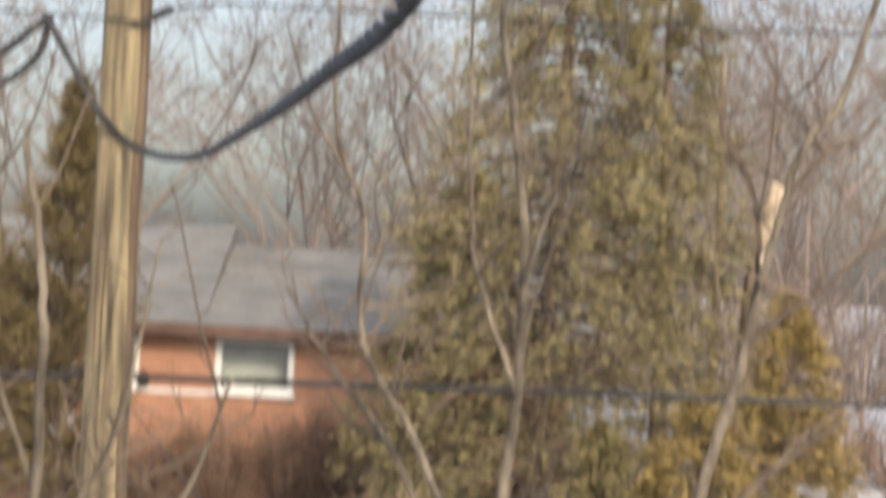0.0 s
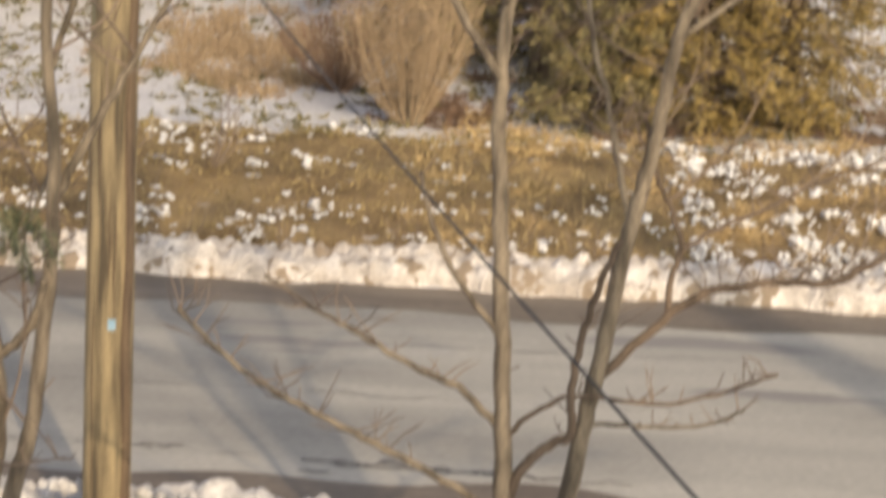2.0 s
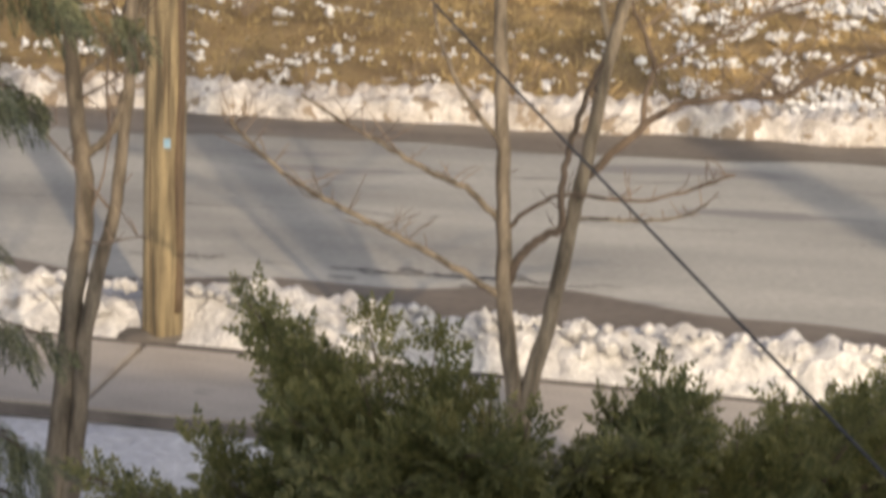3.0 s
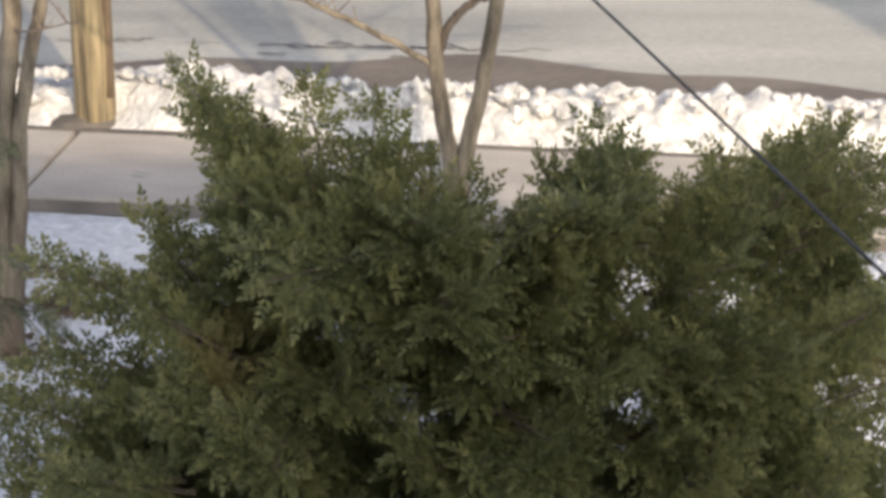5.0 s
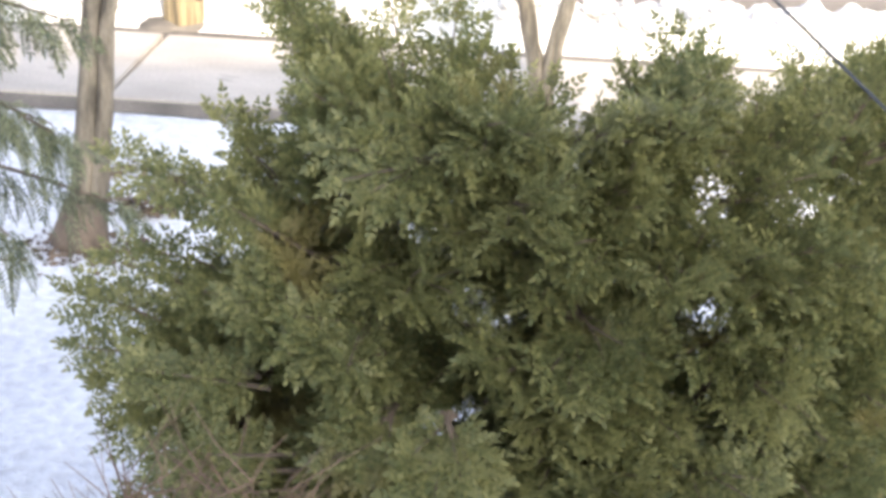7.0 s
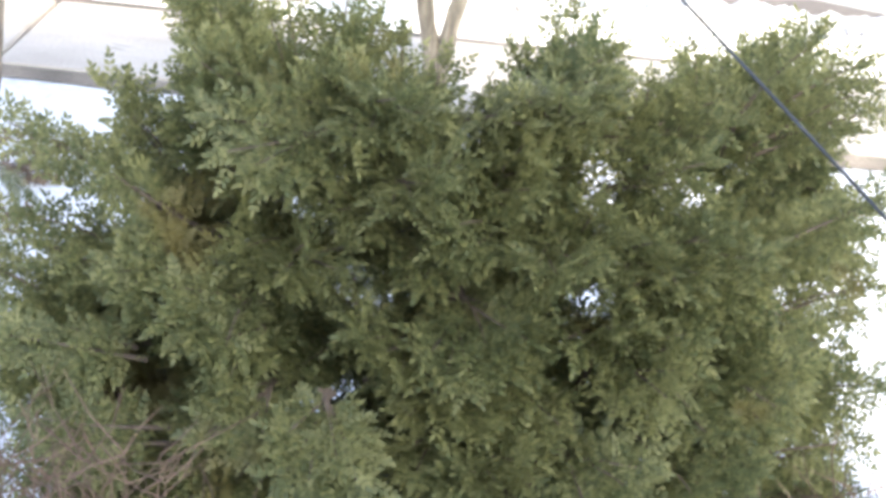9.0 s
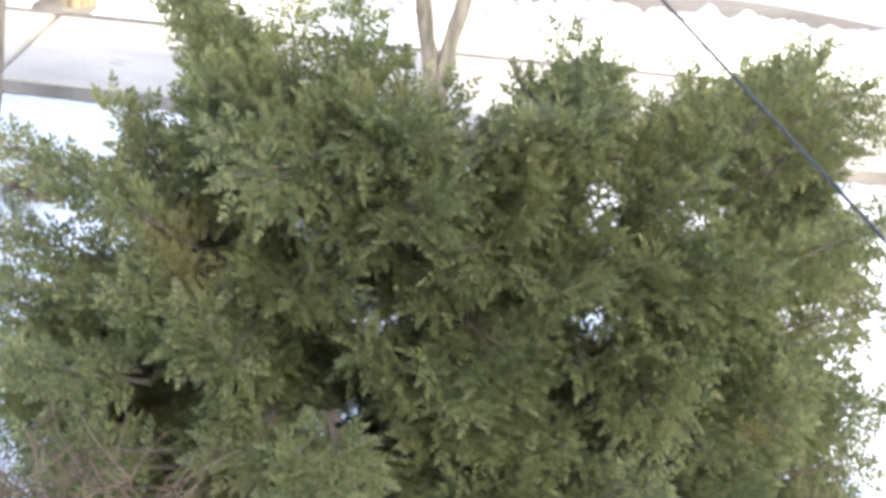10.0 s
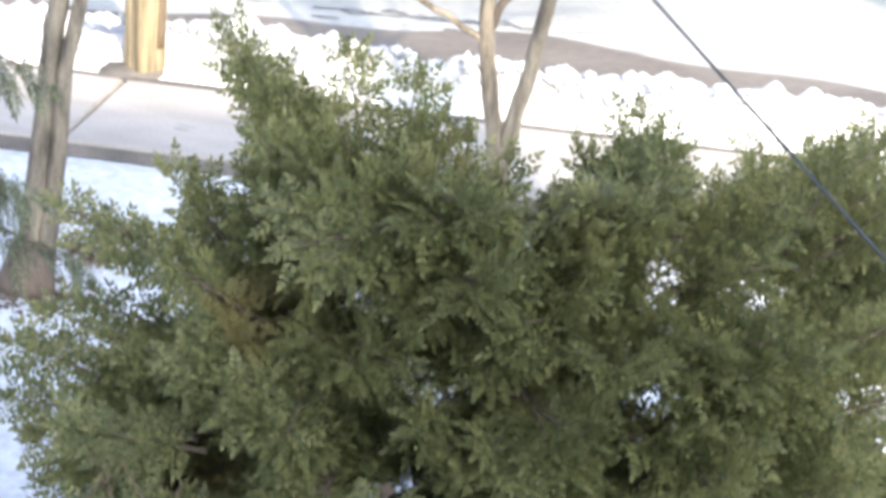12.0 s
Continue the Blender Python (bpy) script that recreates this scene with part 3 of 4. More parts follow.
def twin_stem_tree():
    t = thing("twin_stem_tree", "bare young twin-stemmed tree beside the pavement", "tree")
    tw = Acc()

    def add(name, pts, r0, r1, sway=0.0, twigs=8, reach=0.3, mt=BARK):
        limb(t, name, scaled(pts), r0, r1 * (1.6 if name == "limb" and pts[0][1] < 2.7 else 1.0), TY, mt, tw, sway, twigs, reach, side=8 if max(z for _, z in pts) > 5.2 else 4 if max(z for _, z in pts) > 2.9 else 0)

    add("trunk", [(0.30, -0.15), (0.26, 0.34), (0.17, 1.0), (0.14, 1.52), (0.10, 2.2), (0.05, 2.95), (0.04, 3.4), (0.06, 3.8), (0.10, 4.2), (0.14, 4.7), (0.14, 5.25), (0.09, 5.77), (0.02, 6.2), (-0.05, 6.64), (-0.1, 7.4)], 0.068, 0.016, 0.1, 34, 0.3)
    add("trunk", [(0.31, -0.15), (0.34, 0.34), (0.47, 0.95), (0.56, 1.5), (0.64, 1.94), (0.75, 2.62), (0.84, 3.02), (0.90, 3.41), (0.95, 3.68), (1.07, 4.03), (1.15, 4.4), (1.24, 4.7), (1.31, 5.05), (1.38, 5.4), (1.45, 5.7), (1.52, 5.95), (1.72, 6.25), (1.9, 6.9)], 0.064, 0.016, -0.1, 40, 0.35)
    add("limb", [(0.13, 1.02), (-0.16, 1.21), (-0.53, 1.41), (-0.89, 1.60), (-1.14, 1.75), (-1.43, 2.01), (-1.56, 2.17)], 0.024, 0.007, -0.4, 34, 0.3)
    add("limb", [(0.13, 1.50), (-0.11, 1.71), (-0.40, 1.82), (-0.69, 1.96), (-0.90, 2.04), (-1.19, 2.19)], 0.024, 0.006, 0.4, 22, 0.3)
    add("limb", [(0.17, 1.08), (0.26, 1.30), (0.40, 1.44), (0.50, 1.50), (0.49, 1.75), (0.53, 2.05), (0.60, 2.32), (0.70, 2.58)], 0.032, 0.010, -0.15, 6, 0.25, BARK_DARK)
    add("limb", [(0.16, 1.46), (0.34, 1.64), (0.53, 1.72), (0.99, 1.72), (1.34, 1.85), (1.54, 1.95)], 0.016, 0.006, -0.3, 16, 0.22, BARK_DARK)
    add("limb", [(0.09, 2.02), (-0.16, 2.34), (-0.32, 2.66), (-0.36, 2.82)], 0.020, 0.006, 0.3, 5, 0.2)
    add("limb", [(0.04, 3.38), (-0.25, 3.81), (-0.51, 4.31), (-0.86, 4.72), (-1.1, 5.1)], 0.026, 0.008, 0.5, 14, 0.45)
    add("limb", [(0.06, 3.78), (-0.22, 4.04), (-0.40, 4.40), (-0.60, 4.71), (-0.68, 4.95), (-0.69, 5.49), (-0.84, 5.9), (-0.86, 6.6)], 0.026, 0.009, -0.4, 16, 0.45)
    add("limb", [(0.13, 4.62), (-0.04, 5.06), (-0.13, 5.38), (-0.18, 6.01), (-0.2, 6.9)], 0.018, 0.007, 0.3, 10, 0.4)
    add("limb", [(0.14, 5.20), (0.25, 5.57), (0.38, 5.81), (0.46, 5.94), (0.6, 6.5)], 0.017, 0.006, -0.2, 10, 0.4)
    add("limb", [(0.75, 2.64), (0.67, 2.98), (0.62, 3.21), (0.50, 3.65), (0.44, 4.1)], 0.022, 0.007, 0.4, 12, 0.35)
    add("limb", [(0.62, 1.80), (1.00, 2.19), (1.20, 2.33), (1.51, 2.41), (1.79, 2.44), (2.05, 2.62), (2.45, 2.81), (3.0, 3.0)], 0.028, 0.010, -0.6, 46, 0.35, BARK_DARK)
    add("limb", [(0.98, 2.17), (0.99, 2.39), (1.03, 2.53), (0.96, 2.74), (0.89, 2.88), (0.8, 3.2)], 0.020, 0.006, 0.1, 6, 0.25, BARK_DARK)
    add("limb", [(1.03, 2.52), (1.18, 2.61), (1.52, 2.77), (1.86, 2.92), (2.4, 3.1)], 0.015, 0.006, 0.4, 12, 0.3, BARK_DARK)
    add("limb", [(0.58, 1.56), (0.93, 1.57), (1.24, 1.64), (1.38, 1.76)], 0.013, 0.005, -0.3, 10, 0.2)
    add("limb", [(1.0, 3.75), (1.34, 4.17), (1.66, 4.42), (2.2, 4.8)], 0.026, 0.009, 0.5, 16, 0.45, BARK_DARK)
    add("limb", [(0.93, 3.62), (1.36, 3.94), (2.03, 4.18), (2.7, 4.5)], 0.020, 0.008, -0.5, 16, 0.45)
    add("limb", [(1.31, 5.03), (1.34, 5.38), (1.30, 5.75), (1.15, 6.03), (1.0, 6.6)], 0.018, 0.006, 0.4, 12, 0.45, BARK_DARK)
    add("limb", [(1.45, 5.68), (1.62, 5.9), (1.9, 6.1), (2.3, 6.6)], 0.018, 0.006, 0.3, 14, 0.5, BARK_DARK)
    add("limb", [(1.30, 4.95), (1.6, 5.2), (2.0, 5.55), (2.5, 5.8)], 0.016, 0.006, -0.4, 14, 0.5, BARK_DARK)
    part("twig", tw, TWIG, t)["kind"] = "stuff"


twin_stem_tree()


def side_tree():
    t = thing("side_tree", "bare double-stemmed tree standing in the snowy lawn", "tree")
    tw = Acc()

    def add(name, pts, r0, r1, sway=0.0, twigs=4, reach=0.3, mt=BARK):
        limb(t, name, pts, r0, r1, 13.15, mt, tw, sway, twigs, reach, side=4 if max(z for _, z in pts) > 3.5 else 1)

    add("trunk", [(-2.44, -0.2), (-2.38, 0.02), (-2.30, 0.68), (-2.23, 1.42), (-2.16, 2.00), (-2.18, 2.35), (-2.23, 2.75), (-2.24, 3.2), (-2.3, 4.2), (-2.34, 5.6)], 0.088, 0.03, 0.0, 4)
    add("trunk", [(-2.28, -0.2), (-2.26, 0.05), (-2.20, 0.68), (-2.16, 1.26), (-2.07, 1.69), (-1.98, 2.07), (-1.93, 2.55), (-1.90, 3.1), (-1.94, 3.8), (-1.93, 4.7), (-1.96, 5.2), (-2.05, 5.7)], 0.070, 0.016, -0.12, 6)
    add("limb", [(-2.17, 2.30), (-2.03, 2.42), (-1.95, 2.58), (-1.93, 2.7)], 0.026, 0.018, -0.12, 2)
    add("limb", [(-1.90, 3.05), (-1.72, 3.41), (-1.54, 3.74), (-1.31, 4.22), (-1.15, 4.7)], 0.024, 0.008, 0.3, 10, 0.4)
    add("limb", [(-2.23, 2.70), (-2.05, 2.88), (-1.98, 3.1)], 0.018, 0.008, 0.2, 4)
    add("limb", [(-1.94, 3.6), (-1.78, 4.1), (-1.62, 4.5), (-1.5, 5.3)], 0.018, 0.006, 0.3, 10, 0.4)
    add("limb", [(-1.95, 4.2), (-2.15, 4.7), (-2.2, 5.4), (-2.3, 6.2)], 0.016, 0.006, 0.3, 10, 0.4)
    # Root flare in darker bark; the colour carries the shade at the tree's foot.
    fl = Acc()
    fl.tube([(-2.37, 13.12, -0.1), (-2.36, 13.12, 0.04), (-2.35, 13.13, 0.12), (-2.34, 13.14, 0.24)], (0.185, 0.165, 0.14, 0.11), 14)
    part("root_flare", fl.mesh("root_flare", True), BARK_DARK, t, "flared root base, coloured darker for the shade at its foot")
    part("twig", tw, TWIG, t)["kind"] = "stuff"


side_tree()


# ---- yew in the front garden ----
def yew_plume(root, tip, width, face, wood, shoots, arch=0.08):
    """One feathery bough: an axis, alternate side twigs, and short leafy shoots along each of them."""
    root, tip = Vector(root), Vector(tip)
    ax = tip - root
    ln = ax.length
    face = Vector(face) + Vector((rnd.gauss(0, 0.22), rnd.gauss(0, 0.22), rnd.gauss(0, 0.22)))
    across = ax.cross(face).normalized()
    up = across.cross(ax).normalized()
    mid = root.lerp(tip, 0.5) + up * arch * ln + across * rnd.gauss(0, 0.05) * ln

    def at(u):
        return root * (1 - u) ** 2 + mid * 2 * u * (1 - u) + tip * u * u

    wood.tube([at(k / 5) for k in range(6)], [0.010, 0.008, 0.0065, 0.005, 0.0035, 0.002], 5, False)
    n = max(5, int(ln / 0.046))
    for k in range(n):
        u = 0.12 + 0.88 * (k + rnd.random() * 0.8) / n
        p, d = at(u), (at(min(1, u + 0.04)) - at(u - 0.06)).normalized()
        for side in (-1, 1):
            if rnd.random() < 0.16:
                continue
            t = width * min(1.0, 0.45 + 2.0 * u) * (1.12 - u) ** 0.7 * rnd.uniform(0.45, 1.25) + 0.02
            e = (d * rnd.uniform(0.55, 1.0) + across * side * rnd.uniform(0.5, 1.0) + up * rnd.gauss(0.05, 0.28)).normalized()
            sag = Vector((0, 0, -1)) * t * rnd.uniform(0.05, 0.35)
            m = max(1, int(t / 0.038))
            sub = e.cross(up).normalized()
            for j in range(m):
                v = (j + 0.5) / m
                q = p + e * t * v + sag * v * v
                for w in (-1, 1):
                    g = e * rnd.uniform(0.4, 0.9) + sub * w * rnd.uniform(0.4, 1.0) + up * rnd.gauss(0, 0.3)
                    shoots.append((q[:], g[:], (up + Vector((rnd.gauss(0, 0.3), rnd.gauss(0, 0.3), 0.2)))[:], rnd.uniform(0.050, 0.085)))
            shoots.append(((p + e * t + sag)[:], (e + sag)[:], up[:], rnd.uniform(0.06, 0.09)))
    for k in range(3):
        shoots.append((tip[:], (ax.normalized() + Vector((rnd.gauss(0, 0.2), rnd.gauss(0, 0.2), rnd.gauss(0, 0.2))))[:], up[:], rnd.uniform(0.05, 0.08)))


def yew_top(x):
    """Height of the yew's uneven crown along x."""
    return float(np.interp(x, (-1.35, -1.15, -0.90, -0.72, -0.50, -0.15, 0.10, 0.22, 0.30, 0.42, 0.62, 0.78, 0.95, 1.15, 1.45, 1.65, 1.85), (1.75, 2.10, 2.36, 2.46, 2.68, 2.62, 2.58, 2.50, 2.38, 2.47, 2.66, 2.58, 2.50, 2.56, 2.60, 2.48, 1.9)))


def yew_bush():
    base = Vector((0.2, 8.35, 0.0))
    t = thing("yew_bush", "large dark green yew bush in the snowy front lawn", "bush", at=base)
    wood, shoots = Acc(), []
    sky_side = (0, -0.65, 0.75)
    # boughs that stand out from the crown and the flanks: tip x y z, root x z, width
    for x, y, z, rx, rz, w in (
            (-0.80, 8.2, 2.98, -0.50, 2.45, 0.075), (-0.70, 8.25, 2.88, -0.42, 2.40, 0.085), (-0.62, 8.2, 2.80, -0.40, 2.35, 0.08), (-0.37, 8.2, 2.92, -0.27, 2.35, 0.065), (-0.48, 8.3, 2.72, -0.33, 2.2, 0.10),
            (-0.13, 8.2, 2.86, -0.20, 2.30, 0.065), (-0.04, 8.3, 2.68, -0.12, 2.2, 0.08), (0.06, 8.2, 2.64, 0.0, 2.1, 0.08), (0.20, 8.2, 2.58, 0.06, 2.1, 0.07),
            (0.45, 8.2, 2.64, 0.55, 2.15, 0.06), (0.64, 8.2, 2.77, 0.61, 2.2, 0.07), (0.72, 8.3, 2.62, 0.65, 2.1, 0.08), (0.38, 8.1, 2.48, 0.5, 2.0, 0.09), (0.92, 8.2, 2.54, 0.85, 2.0, 0.08),
            (1.07, 8.2, 2.68, 1.12, 2.2, 0.05), (1.30, 8.2, 2.68, 1.15, 2.2, 0.08), (1.47, 8.2, 2.76, 1.20, 2.36, 0.075), (1.62, 8.15, 2.68, 1.22, 2.34, 0.07), (1.74, 8.1, 2.56, 1.30, 2.36, 0.075),
            (-0.95, 8.15, 2.46, -0.66, 2.08, 0.075), (-0.86, 8.1, 2.38, -0.58, 2.02, 0.09), (-1.27, 7.9, 2.41, -0.70, 2.06, 0.07), (-1.02, 7.95, 2.29, -0.60, 2.0, 0.08),
            (-1.30, 7.9, 2.03, -0.85, 1.84, 0.07), (-1.10, 7.85, 1.98, -0.75, 1.80, 0.07), (-1.44, 7.85, 1.93, -1.0, 1.68, 0.075), (-1.42, 7.8, 1.74, -0.95, 1.60, 0.08), (-1.32, 7.75, 1.62, -0.9, 1.45, 0.09), (-1.28, 7.75, 1.45, -0.85, 1.3, 0.09), (-1.22, 7.7, 1.2, -0.8, 1.1, 0.09), (-1.2, 7.6, 1.75, -0.75, 1.65, 0.11), (-1.1, 7.5, 1.5, -0.65, 1.45, 0.12),
            (1.76, 7.95, 2.25, 1.35, 2.0, 0.08), (1.80, 7.9, 1.98, 1.4, 1.8, 0.09), (1.76, 7.85, 1.62, 1.35, 1.5, 0.09), (1.70, 7.8, 1.42, 1.3, 1.3, 0.09), (1.68, 7.8, 1.2, 1.3, 1.1, 0.09)):
        for k in range(2):
            o = Vector((rnd.gauss(0, 0.03), rnd.gauss(0, 0.05), rnd.gauss(0, 0.03))) * k
            f = 1.0 - 0.22 * k
            r = Vector((rx, y + 0.08, rz))
            yew_plume(r + o, r.lerp(Vector((x, y, z)), f) + o * 1.5, w * 1.15, sky_side, wood, shoots)
    # the body: shells of boughs that radiate from the middle, more open on one side
    thin = ((0.80, 2.24, 0.08), (1.20, 2.18, 0.09), (1.40, 2.36, 0.09), (0.82, 1.76, 0.05), (1.60, 1.78, 0.12), (1.66, 2.22, 0.06), (0.29, 2.34, 0.06), (1.02, 2.08, 0.05), (-0.98, 2.18, 0.10), (-1.14, 1.90, 0.09))
    for shell, count in ((1.0, 165), (0.5, 125)):
        k = 0
        while k < count:
            x, h = rnd.uniform(-1.15, 1.62), rnd.uniform(0.55, 2.62)
            if h > yew_top(x) - 0.06 - 0.10 * (shell < 1) or x < np.interp(h, (0.6, 1.1, 1.5, 1.75, 1.95, 2.2, 2.45), (-1.0, -1.10, -1.12, -0.98, -0.76, -0.66, -0.58)):
                continue
            if any(math.hypot(x - gx, h - gz) < gr for gx, gz, gr in thin) or (shell < 1 and x > 0.7 and rnd.random() < 0.6):
                continue
            q = ((x - 0.2) / 1.6) ** 2 + ((max(h, 0.9) - 0.9) / 1.95) ** 2
            y = 8.42 - 0.95 * shell * math.sqrt(max(0.0, 1 - q)) + rnd.gauss(0, 0.10)
            z = h + (8.2 - y) * 0.37
            out = Vector(((x - 0.2) * 0.8, (y - 8.6) * 0.8, (z - 1.6) * 0.5 + rnd.uniform(-0.15, 0.2))).normalized()
            out = (out + Vector((rnd.gauss(0, 0.35), 0, rnd.gauss(0, 0.25)))).normalized()
            across = out.cross(Vector((0, -0.6, 0.8))).normalized()
            # a clump of boughs that share one way
            for j in range(5 if shell == 1 else 4):
                f = (j - 2) * 0.5
                d = (out + across * f * 0.55 + Vector((0, 0, rnd.gauss(0, 0.14)))).normalized()
                ln = rnd.uniform(0.22, 0.36) * (1 - 0.12 * abs(f))
                o = Vector((x, y, z)) - out * 0.22
                tip = o + d * ln
                if any(math.hypot(c.x - gx, c.z - (8.2 - c.y) * 0.37 - gz) < gr * 0.9 for c in (tip, o.lerp(tip, 0.4)) for gx, gz, gr in thin):
                    continue
                yew_plume(o - d * 0.05, tip, rnd.uniform(0.06, 0.10), (0, -0.75, 0.65), wood, shoots, rnd.uniform(0.04, 0.16))
            k += 1
    for k in range(70):
        g, z = rnd.uniform(0.15, math.pi - 0.15), rnd.uniform(0.3, 1.5)
        out = Vector((math.cos(g), math.sin(g), 0.35))
        tip = Vector((0.2 + 1.25 * math.cos(g), 8.35 + 0.85 * math.sin(g), z))
        yew_plume(tip - out * 0.4, tip, 0.15, (0, 0.4, 0.85), wood, shoots)
    pos, drc, ups = (np.array([s[i] for s in shoots]) for i in range(3))
    size = np.array([s[3] for s in shoots])
    tv, tf = leaf_shoot(4, 0.085, 0.75, 0.12, 0.42)
    v, f = scatter(tv, tf, pos - np.array(base), drc, ups, size * 1.15)
    part("foliage", array_mesh("foliage", v, f), YEW, t)
    wood.v = [(x - base.x, y - base.y, z) for x, y, z in wood.v]
    part("branchlet", wood, BARK_DARK, t)["kind"] = "stuff"
    for k in range(13):
        g = 2 * math.pi * k / 13
        b = Vector((0.22 * math.cos(g), 0.2 * math.sin(g), -0.1))
        e = Vector((0.95 * math.cos(g) + 0.05, 0.6 * math.sin(g), 1.35 + 0.45 * rnd.random()))
        s = Acc()
        s.tube(smooth_line([b, b.lerp(e, 0.4) + Vector((0, 0, 0.25)), e], 5), [0.045 - 0.0035 * j for j in range(11)], 7)
        part("stem", s.mesh("stem", True), BARK_DARK, t)


yew_bush()


def spruce_tree(x, y):
    t = thing("spruce_tree", "green spruce with drooping boughs beside the lawn", "tree", at=(x, y, 0))
    a = Acc()
    a.tube([(0, 0, -0.2), (0.02, 0, 3), (0, 0.02, 7.5)], (0.14, 0.10, 0.03), 10)
    part("trunk", a.mesh("trunk", True), BARK_DARK, t)
    tv, tf = leaf_shoot(9, 0.035, 0.8, 0.2, 0.35)
    pos, drc, boughs = [], [], Acc()
    for k in range(120):
        z = 1.95 + 4.8 * k / 120
        g = k * 2.4 + rnd.uniform(-0.3, 0.3)
        ln = (1.78 * (1 - z / 8.5) + 0.55 * math.exp(-((z - 4.1) / 0.4) ** 2)) * rnd.uniform(0.75, 1.1)
        c = Vector((math.cos(g), math.sin(g), 0))
        if c.dot(Vector((1, 0.2, 0))) < (-0.1 if z < 4.6 else 0.75):
            continue
        line = smooth_line([(0, 0, z), c * ln * 0.5 + Vector((0, 0, z - 0.05)), c * ln + Vector((0, 0, z - 0.30))], 8)
        boughs.tube(line, [0.018 - 0.0009 * j for j in range(len(line))], 5, False)
        for p in line[3:]:
            for s in range(4):
                q = p + Vector((rnd.uniform(-0.05, 0.05), rnd.uniform(-0.05, 0.05), 0))
                h = Vector((-c.y, c.x, 0)) * rnd.choice((-1, 1)) * rnd.uniform(0.1, 0.9) + c * rnd.uniform(0.2, 0.8) + Vector((0, 0, rnd.uniform(-1.6, -0.2)))
                for m in range(2):
                    pos.append(q + h.normalized() * 0.11 * m)
                    drc.append(h + Vector((rnd.uniform(-0.3, 0.3), rnd.uniform(-0.3, 0.3), -0.2)))
    pos, drc = np.array([p[:] for p in pos]), np.array([d[:] for d in drc])
    v, f = scatter(tv, tf, pos, drc, np.tile((0.0, 0, 1), (len(pos), 1)) + rs.normal(size=pos.shape) * 0.5, rs.uniform(0.10, 0.17, len(pos)))
    part("foliage", array_mesh("foliage", v, f), SPRUCE, t)
    part("bough", boughs, BARK_DARK, t)["kind"] = "stuff"


spruce_tree(-2.88, 9.2)


# ---- twiggy shrubs and dry grass ----
def blades(name, label, pts, lean, height, width, material, category, kind="stuff", parent=None):
    """Many tapering bent blades. pts (n, 3) roots, lean (n, 3) the way of the tip."""
    n = len(pts)
    tv = np.array([(0, -1, 0), (0, 1, 0), (0.55, 0.8, 0.10), (0.55, -0.8, 0.10), (1, 0, -0.05)], dtype=float)
    tf = np.array([(0, 1, 2), (0, 2, 3), (3, 2, 4)])
    v, f = scatter(tv * (1, width, 1), tf, pts, lean, rs.normal(size=(n, 3)), height)
    ob = part(name, array_mesh(name, v, f), material, parent)
    if not parent:
        tagged(ob, label, category, kind=kind)
    return ob


def land(x, y):
    return ground_height(x, y)


def field(n, x0, x1, y0, y1, keep):
    out = []
    while len(out) < n:
        x, u = rnd.uniform(x0, x1), rnd.uniform(y0, y1)
        y = float(far_edge(x)) + u
        if keep(x, u, y):
            out.append((x, y, land(x, y) - 0.02))
    return np.array(out)


def brush_keep(x, u, y):
    top = 6.2 + 0.5 * noise.noise(Vector((x * 0.7, 1, 4)))
    if u > top + 0.5 * rnd.random() or u < 0.5 + 0.3 * noise.noise(Vector((x * 1.5, 2, 2))):
        return False
    m = noise.noise(Vector((x * 2.6, y * 2.2, 1.0))) + 0.6 * noise.noise(Vector((x * 6.1, y * 5.5, 7.0)))
    edge = np.interp(u, (0.7, 1.5, 2.6, 5.4, 6.4), (0.05, -0.35, -0.55, -0.45, 0.0))
    right = np.interp(x, (1.4, 2.8), (0.0, 0.62))
    return m > edge + right


bp = field(95000, -7.5, 7.5, 0.35, 6.8, brush_keep)
blades("dry_brush", "tangled brown dry brush on the far roadside bank", bp, np.column_stack([rs.normal(size=len(bp)), rs.normal(size=len(bp)) * 0.8 - 0.2, rs.uniform(0.0, 0.7, len(bp))]), rs.uniform(0.07, 0.20, len(bp)), 0.05, BRUSH, "brush")


def snow_flecks():
    """Small caps of snow caught in the brush."""
    bm = bmesh.new()
    bmesh.ops.create_icosphere(bm, subdivisions=2, radius=1)
    tv, tf = np.array([v.co[:] for v in bm.verts]), np.array([[v.index for v in f.verts] for f in bm.faces])
    bm.free()
    V, F, n = [], [], 0
    while len(V) < 4200:
        x, u = rnd.uniform(-6.5, 7), rnd.uniform(0.5, 6.4)
        want = np.interp(u, (0.8, 1.5, 2.5, 4.8, 6.4), (1.0, 0.5, 0.2, 0.25, 0.5)) * (3.2 if x > 2.2 else 1.0 if x < -1 else 0.40)
        if rnd.random() > want * 0.5 or noise.noise(Vector((x * 1.2, u * 1.4, 6))) < -0.05:
            continue
        y = float(far_edge(x)) + u
        r = rnd.choice((0.014, 0.02, 0.028, 0.042)) * rnd.uniform(0.8, 1.5) * (1.15 if x > 2.2 else 1.0)
        w = tv * (1 + 0.4 * np.sin(tv[:, [1, 2, 0]] * rnd.uniform(2, 5) + rnd.random() * 6)) * r * (rnd.uniform(0.8, 1.4), 1.0, 0.95)
        zz = ground_height(x, y) + rnd.uniform(0.02, 0.13)
        for k in range(3):
            V.append(w * rnd.uniform(0.4, 0.8) + (x + rnd.gauss(0, r), y + rnd.gauss(0, r), zz + rnd.gauss(0, r * 0.4)))
            F.append(tf + n)
            n += len(tv)
    ob = part("snow_flecks", array_mesh("snow_flecks", np.concatenate(V), np.concatenate(F), True), SNOW)
